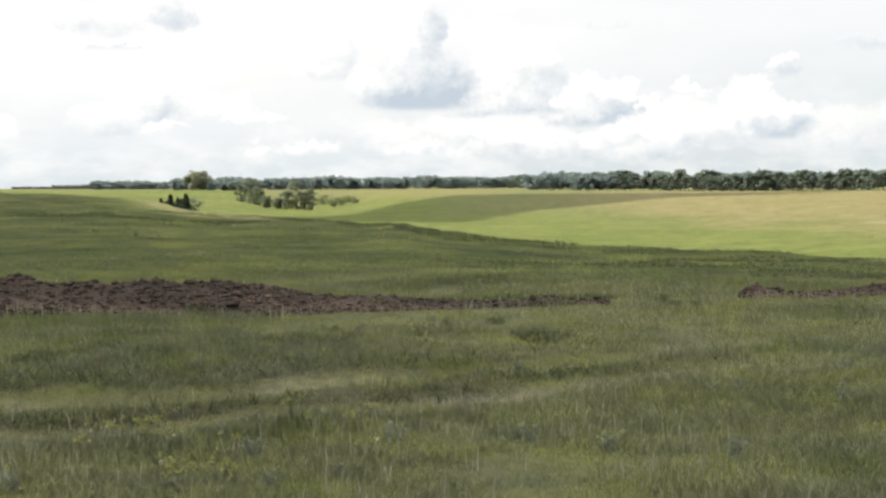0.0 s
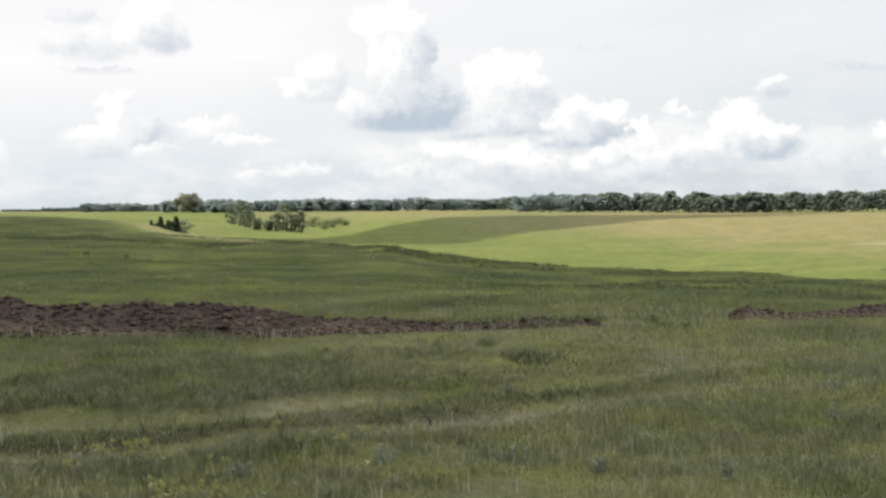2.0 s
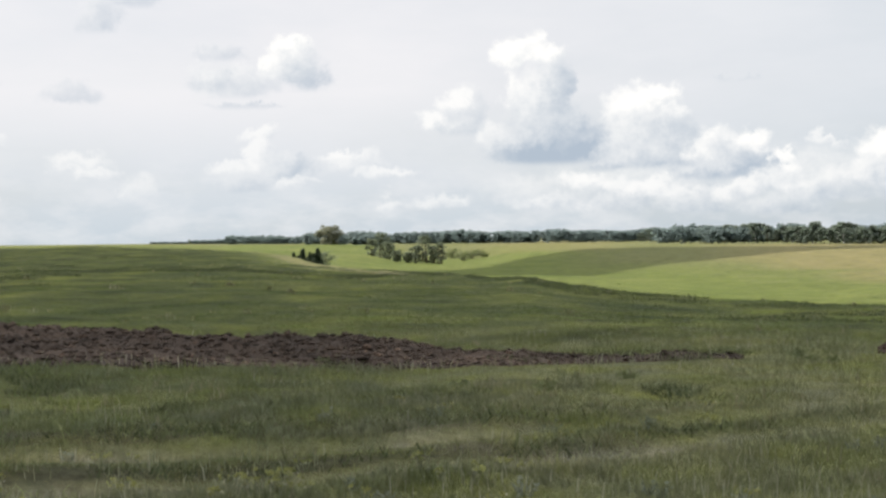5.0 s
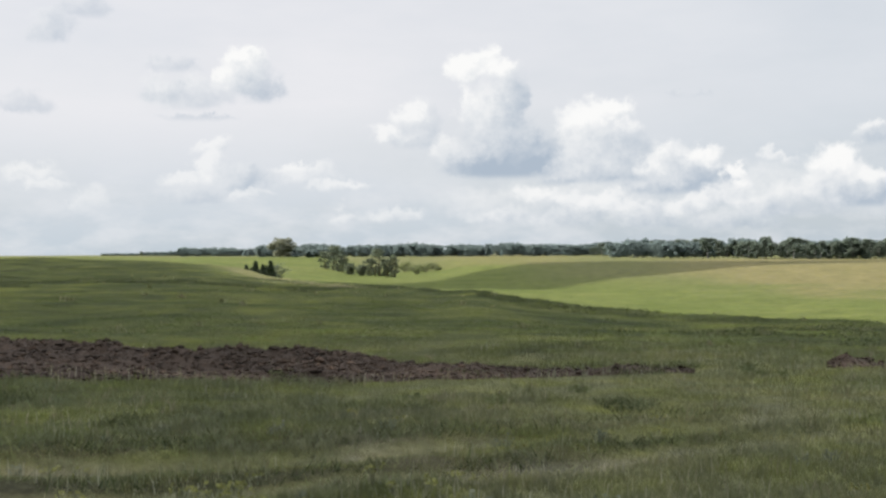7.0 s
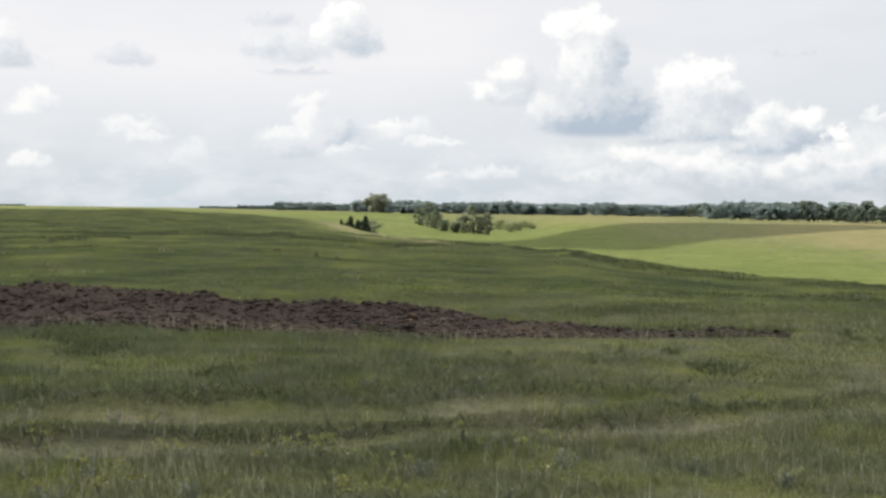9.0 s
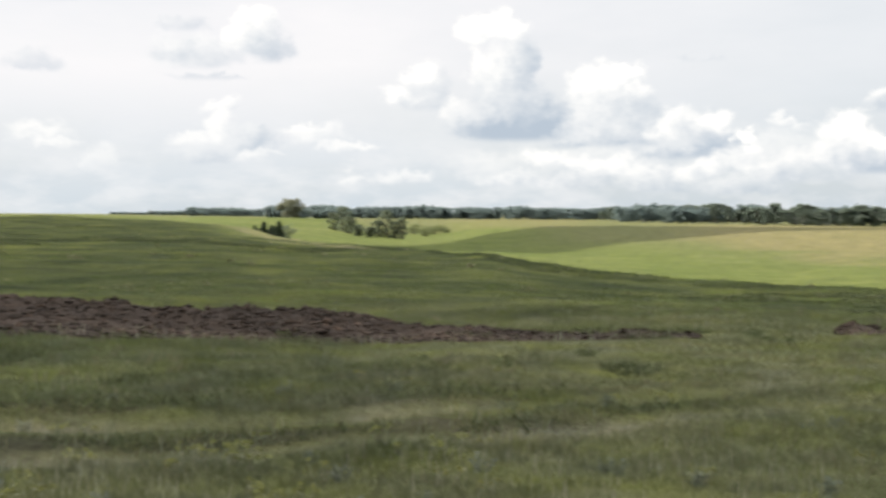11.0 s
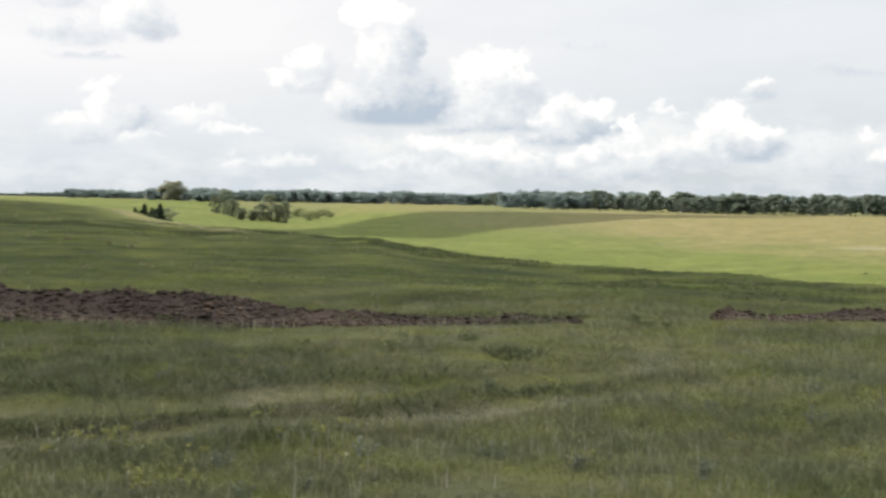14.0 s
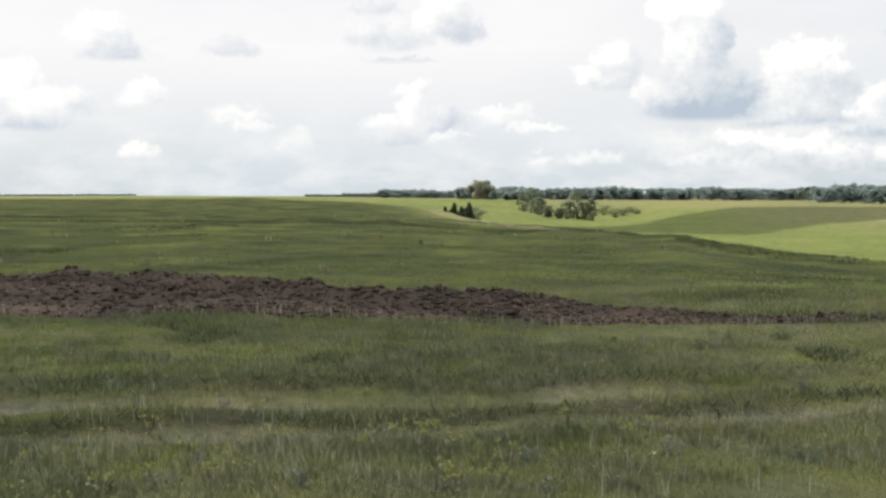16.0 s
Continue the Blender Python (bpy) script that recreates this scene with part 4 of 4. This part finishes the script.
def broadleaf(seed, tall, wide, leaves, leaf, bark, foliage, bare=0.18, label="", category="tree", group="", stems=1):
    """A leafy tree: tapered trunk with limbs and a crown of clumps."""
    rng = np.random.default_rng(seed)
    root = new("tree")
    tagged(root, label, category, group)
    bm = bmesh.new()
    centres, radii = [], []
    for s in range(stems):
        foot = Vector((rng.uniform(-0.2, 0.2) * wide * (stems > 1), rng.uniform(-0.2, 0.2) * wide * (stems > 1), -0.15))
        top = Vector((foot.x + rng.normal() * 0.05 * tall, foot.y + rng.normal() * 0.05 * tall, tall * 0.82))
        mid = foot.lerp(top, 0.5) + Vector((rng.normal(), rng.normal(), 0)) * 0.02 * tall
        r = tall * 0.018 + 0.02
        limb(bm, foot, mid, r, r * 0.65), limb(bm, mid, top, r * 0.65, r * 0.15)
        for k in range(10):
            h = bare + (0.92 - bare) * (k + rng.uniform(0, 1)) / 10
            at = foot.lerp(top, h / 0.82 if h < 0.82 else 1.0)
            a = k * 2.4 + rng.uniform(0, 1)
            spread = wide * 0.5 * math.sin(math.pi * (0.18 + 0.72 * (h - bare) / (1 - bare))) * rng.uniform(0.45, 1.0)
            end = Vector((at.x + math.cos(a) * spread, at.y + math.sin(a) * spread, at.z + spread * 0.35))
            limb(bm, at, end, r * 0.35, r * 0.08, 4)
            centres.append(end), radii.append(wide * rng.uniform(0.14, 0.26))
        centres.append(Vector((top.x, top.y, tall * 0.9))), radii.append(wide * 0.17)
    part("trunk", bm_mesh("trunk", bm, bark), root)
    c = np.array([list(p) for p in centres])
    rad = np.array(radii)[:, None] * np.array([[1.0, 1.0, 0.85]])
    v, f = leaf_cloud(rng, c, rad, leaves, leaf)
    v[:, 2] = np.maximum(v[:, 2], 0.02)
    part("crown", raw_mesh("crown", v, f, foliage), root)
    return root


def conifer(seed, tall, label):
    rng = np.random.default_rng(seed)
    root = tagged(new("spruce"), label, "tree", "young spruces in the valley")
    bm = bmesh.new()
    limb(bm, (0, 0, -0.1), (0, 0, tall * 0.97), 0.05 * tall * 0.5, 0.01)
    vs = []
    for k in range(26):
        h = 0.06 + 0.92 * k / 26
        reach = 0.46 * tall * (1 - h) + 0.05
        for j in range(7):
            a = j * 0.9 + k * 1.3 + rng.uniform(-0.2, 0.2)
            s = reach * rng.uniform(0.75, 1.15)
            for u in np.linspace(0.25, 1, 4):
                vs.append((math.cos(a) * s * u, math.sin(a) * s * u, tall * h - 0.3 * s * u + rng.uniform(-0.04, 0.04)))
    part("trunk", bm_mesh("trunk", bm, M_BARK), root)
    c = np.array(vs)
    v, f = leaf_cloud(rng, c, np.full((len(c), 3), 0.05 * tall), len(c) * 2, 0.055 * tall)
    v[:, 2] = np.maximum(v[:, 2], 0.02)
    part("needles", raw_mesh("needles", v, f, M_PINE), root)
    return root


def spot(az, r):
    x, y = r * math.sin(radians(az)), r * math.cos(radians(az))
    return x, y, float(height(np.array([x]), np.array([y]))[0])


def plant(proto, az, r, size=1.0, turn=None, wide=1.0):
    x, y, z = spot(az, r)
    ob = copy_thing(proto, Matrix.Identity(4))
    ob.matrix_basis = Matrix.LocRotScale((x, y, z), Euler((0, 0, az * 1.7 if turn is None else turn)), (size * wide, size * wide, size))
    return ob


def set_at(ob, az, r, turn=0.0):
    x, y, z = spot(az, r)
    ob.matrix_basis = Matrix.LocRotScale((x, y, z), Euler((0, 0, turn)), ob.scale)
    return ob


def herb(name, seed, tall, spread, stems, leaves, leaf, leaf_mat, heads, head_mat, label, category, group, head_name="flower"):
    """A low plant: thin stems, small leaves along them and, where it blooms, heads at the tips."""
    rng = np.random.default_rng(seed)
    root = tagged(new(name), label, category, group)
    along = []
    for k in range(stems):
        a, s = rng.uniform(0, 6.28), spread * rng.uniform(0.2, 1.0)
        tip = Vector((math.cos(a) * s, math.sin(a) * s, tall * rng.uniform(0.65, 1.0)))
        foot = Vector((tip.x * 0.25, tip.y * 0.25, -0.02))
        bm = bmesh.new()
        limb(bm, foot, tip, 0.004, 0.002, 3)
        stem = part("stem", bm_mesh("stem", bm, leaf_mat), root)
        along += [foot.lerp(tip, u) for u in np.linspace(0.25, 0.95, 5)]
        if heads:
            v, f = leaf_cloud(rng, np.array([list(tip)]), np.full((1, 3), 0.016), heads, 0.012)
            part(head_name, raw_mesh(head_name, v, f, head_mat), stem, "small dull yellow flower head")
    c = np.array([list(p) for p in along])
    v, f = leaf_cloud(rng, c, np.full((len(c), 3), spread * 0.28), leaves, leaf)
    v[:, 2] = np.maximum(v[:, 2], 0.005)
    part("foliage", raw_mesh("foliage", v, f, leaf_mat), root)
    return root


def scatter_herbs(protos, spots, seed):
    """The kinds in turn at the spots (heading, distance), then copies of them."""
    rng = random.Random(seed)
    for k, (az, r) in enumerate(spots):
        size = rng.uniform(0.75, 1.25)
        if k < len(protos):
            protos[k].scale = (size, size, size)
            set_at(protos[k], az, r, rng.uniform(0, 6))
        else:
            plant(protos[k % len(protos)], az, r, size, rng.uniform(0, 6))


def strewn(seed, count, a0, a1, r0, r1):
    rng = random.Random(seed)
    return [(rng.uniform(a0, a1), math.sqrt(rng.uniform(r0 * r0, r1 * r1))) for _ in range(count)]


# yellow-flowered herbs, silvery sage and leafy weeds in the near grass
scatter_herbs([herb("yellow_herb", 200 + k, 0.12, 0.1, 6, 16, 0.012, M_STRAW, 6, M_YELLOW, "yellow-green flowering herb in the grass", "plant",
                    "yellow herbs in the meadow") for k in range(3)],
              [(-11.5, 12.6), (-25.0, 8.3), (-26.5, 8.0), (-22.8, 8.6), (-15.6, 8.4), (-13.2, 8.1), (-18.6, 9.0)] + strewn(31, 34, -34, -6, 7.0, 9.6) + strewn(33, 16, -30, 18, 7.4, 13), 41)
scatter_herbs([herb("sage_plant", 210 + k, 0.1, 0.1, 8, 40, 0.014, M_SAGE, 0, None, "silvery blue-grey sage plant among the grass", "plant",
                    "sage plants in the meadow") for k in range(2)],
              [(8.0, 10.4), (-1.2, 8.6), (2.6, 8.2), (-6.4, 8.5), (11.0, 13.8)] + strewn(32, 24, -30, 20, 7.2, 12), 42)
scatter_herbs([herb("leafy_weed", 220 + k, 0.08, 0.16, 14, 90, 0.02, M_WEED, 0, None, "leafy green weed clump in the grass", "plant",
                    "weed clumps in the meadow") for k in range(3)],
              [(5.4, 18.0), (6.2, 17.6), (4.8, 18.4), (-27.8, 18.6), (-25.5, 18.4), (-23.0, 18.0), (-14.5, 17.4), (-9.0, 14.4), (-5.5, 13.8), (-2.0, 15.0)]
              , 43)

# young spruces and a bush on the slope
for k, (az, r, tall) in enumerate(((-15.8, 232, 2.2), (-15.42, 228, 3.0), (-15.12, 224, 2.6), (-14.8, 229, 3.3), (-15.0, 236, 2.4), (-15.6, 226, 1.8))):
    set_at(conifer(40 + k, tall, "small dark spruce on the grassy slope"), az, r, k)
set_at(broadleaf(47, 2.6, 3.2, 620, 0.16, M_BARK, M_BUSH, 0.05, "low round bush beside the spruces", "bush", stems=3), -14.5, 235)
# bushes in the hollow
G = "clump of small trees in the hollow"
for k, (az, r, tall, wide) in enumerate(((-12.5, 342, 4.4, 2.8), (-12.15, 336, 6.4, 3.6), (-11.85, 330, 4.4, 2.8), (-11.55, 318, 2.6, 2.4), (-11.0, 322, 2.4, 2.4),
                                         (-10.7, 326, 4.2, 2.8), (-10.35, 326, 6.8, 3.4), (-10.0, 324, 4.4, 2.4), (-9.72, 322, 5.4, 2.6))):
    set_at(broadleaf(60 + k, tall, wide, 1000, 0.2, M_BARK, M_BUSH, 0.02, "small bushy tree with dense green leaves in a hollow", "tree", G, 3), az, r, k)
for k, (az, r, tall, wide) in enumerate(((-8.75, 420, 1.9, 3.6), (-8.3, 430, 2.2, 4.0), (-7.9, 440, 1.6, 3.0), (-9.1, 500, 2.4, 5.0), (-8.9, 460, 2.2, 4.6), (-8.55, 475, 2.4, 5.0), (-9.3, 470, 2.0, 4.0), (-8.1, 490, 2.0, 4.6))):
    set_at(broadleaf(90 + k, tall * 0.8, wide, 420, 0.2, M_BARK, M_WEED, 0.02, "low scrub bush in the far hollow", "bush", "scrub in the hollow", 3), az, r, k)
# the large tree and the grove beside it
set_at(broadleaf(71, 8.7, 10.0, 4200, 0.36, M_BARK, M_OLIVE, 0.05, "large round-crowned tree on the skyline", "tree", stems=2), -14.25, 620)

set_at(broadleaf(72, 7.0, 6.5, 700, 0.5, M_BARK, M_LEAF_HAZED, 0.05, "lone round tree far off on the skyline", "tree"), -20.03, 2250)

# ---------------------------------------------------------------- woods
G = "trees along the edge of the wood"
WOOD_KINDS = []
for k in range(7):
    rng_k = random.Random(80 + k)
    WOOD_KINDS.append(broadleaf(80 + k, 12.5 * rng_k.uniform(0.85, 1.08), rng_k.uniform(6.5, 8.5), 2600, 0.42, M_BIRCH if k % 3 else M_BARK, M_LEAF_HAZED,
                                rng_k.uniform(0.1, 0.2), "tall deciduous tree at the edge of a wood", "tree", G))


def plant_wood():
    rng = random.Random(9)
    az = -1.4
    first = True
    used = set()
    while az < 23.0:
        r = float(np.interp(az, AZ, WOOD[0])) * rng.uniform(1.0, 1.05)
        k = rng.randrange(7)
        size = rng.uniform(0.78, 1.08) * (0.9 if az < 2 else 1.0)
        if 14.8 < az < 20 and rng.random() < 0.3:
            az += 0.35
        if k not in used:
            used.add(k)
            set_at(WOOD_KINDS[k], az, r, az)
            WOOD_KINDS[k].scale = (size, size, size)
        else:
            plant(WOOD_KINDS[k], az, r, size)
        az += rng.uniform(0.12, 0.24)


plant_wood()


def far_wood(name, label, rows, seed, tall, leaf, spacing, depth, low=0.12):
    """A distant wood: crowns of leaf clumps standing in several rows, joined."""
    rng = np.random.default_rng(seed)
    parts = []
    for a0, a1, r0, scale in rows:
        n = int(radians(a1 - a0) * r0 / spacing * depth)
        for _ in range(n):
            a = rng.uniform(a0, a1)
            r = r0 * rng.uniform(1.0, 1.06)
            h = tall * scale * rng.uniform(0.82, 1.0) * (1 + 0.12 * math.sin(a * 2.3) * math.sin(a * 0.9))
            x, y, z = spot(a, r)
            m = 7
            c = np.stack([rng.normal(0, 0.16, m) * h, rng.normal(0, 0.16, m) * h, rng.uniform(low, 0.88, m) * h], 1) + np.array([x, y, z])
            parts.append(leaf_cloud(rng, c, np.tile(np.array([[0.2, 0.2, 0.14]]) * h, (m, 1)), 280, leaf))
    v, f = join(parts)
    tagged(new(name, raw_mesh(name, v, f, M_WOODS_HAZED)), label, "woods", kind="stuff")


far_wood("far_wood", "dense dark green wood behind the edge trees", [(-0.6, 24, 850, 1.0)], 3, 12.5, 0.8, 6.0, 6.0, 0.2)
far_wood("distant_wood", "strip of distant wood on the skyline, bluish with haze put into its leaf colour", [(-15.5, 3, 1450, 0.97), (-18.5, -15.5, 1750, 0.8), (-20.0, -18.0, 2200, 0.5), (-21.6, -19.8, 2300, 0.27), (-36.0, -28.5, 2500, 0.2)], 4, 14.5, 0.9, 8.0, 10.0)
far_wood("grove", "low grove beside the large tree", [(-14.0, -11.8, 640, 0.55)], 6, 9.5, 0.6, 4.0, 4.0)


def field_tufts():
    """Coarse tufts dotted over the sunlit slope across the valley."""
    rng = np.random.default_rng(77)
    a = rng.uniform(-16, 23, 240)
    r = np.sqrt(rng.uniform(130.0 ** 2, 440.0 ** 2, 240))
    x, y = r * np.sin(np.radians(a)), r * np.cos(np.radians(a))
    pick = rolling(x, y, 22, 71) > 0.0
    x, y = x[pick], y[pick]
    z = height(x, y)
    n = len(x)
    c = np.stack([np.repeat(x, 3) + rng.normal(0, 0.5, n * 3), np.repeat(y, 3) + rng.normal(0, 0.3, n * 3), np.repeat(z, 3) + 0.12], 1)
    v, f = leaf_cloud(rng, c, np.tile(np.array([[0.5, 0.4, 0.14]]), (len(c), 1)), n * 22, 0.09)
    tagged(new("field_tufts", raw_mesh("field_tufts", v, f, M_WEED)), "coarse tufts dotted over the sunlit slope", "grass", kind="stuff")


field_tufts()

# soil crumbs last
scatter_clods(furrow_west, -16.0, 0.8, 290, 51)
scatter_clods(furrow_east, 2.65, 11.0, 110, 52)
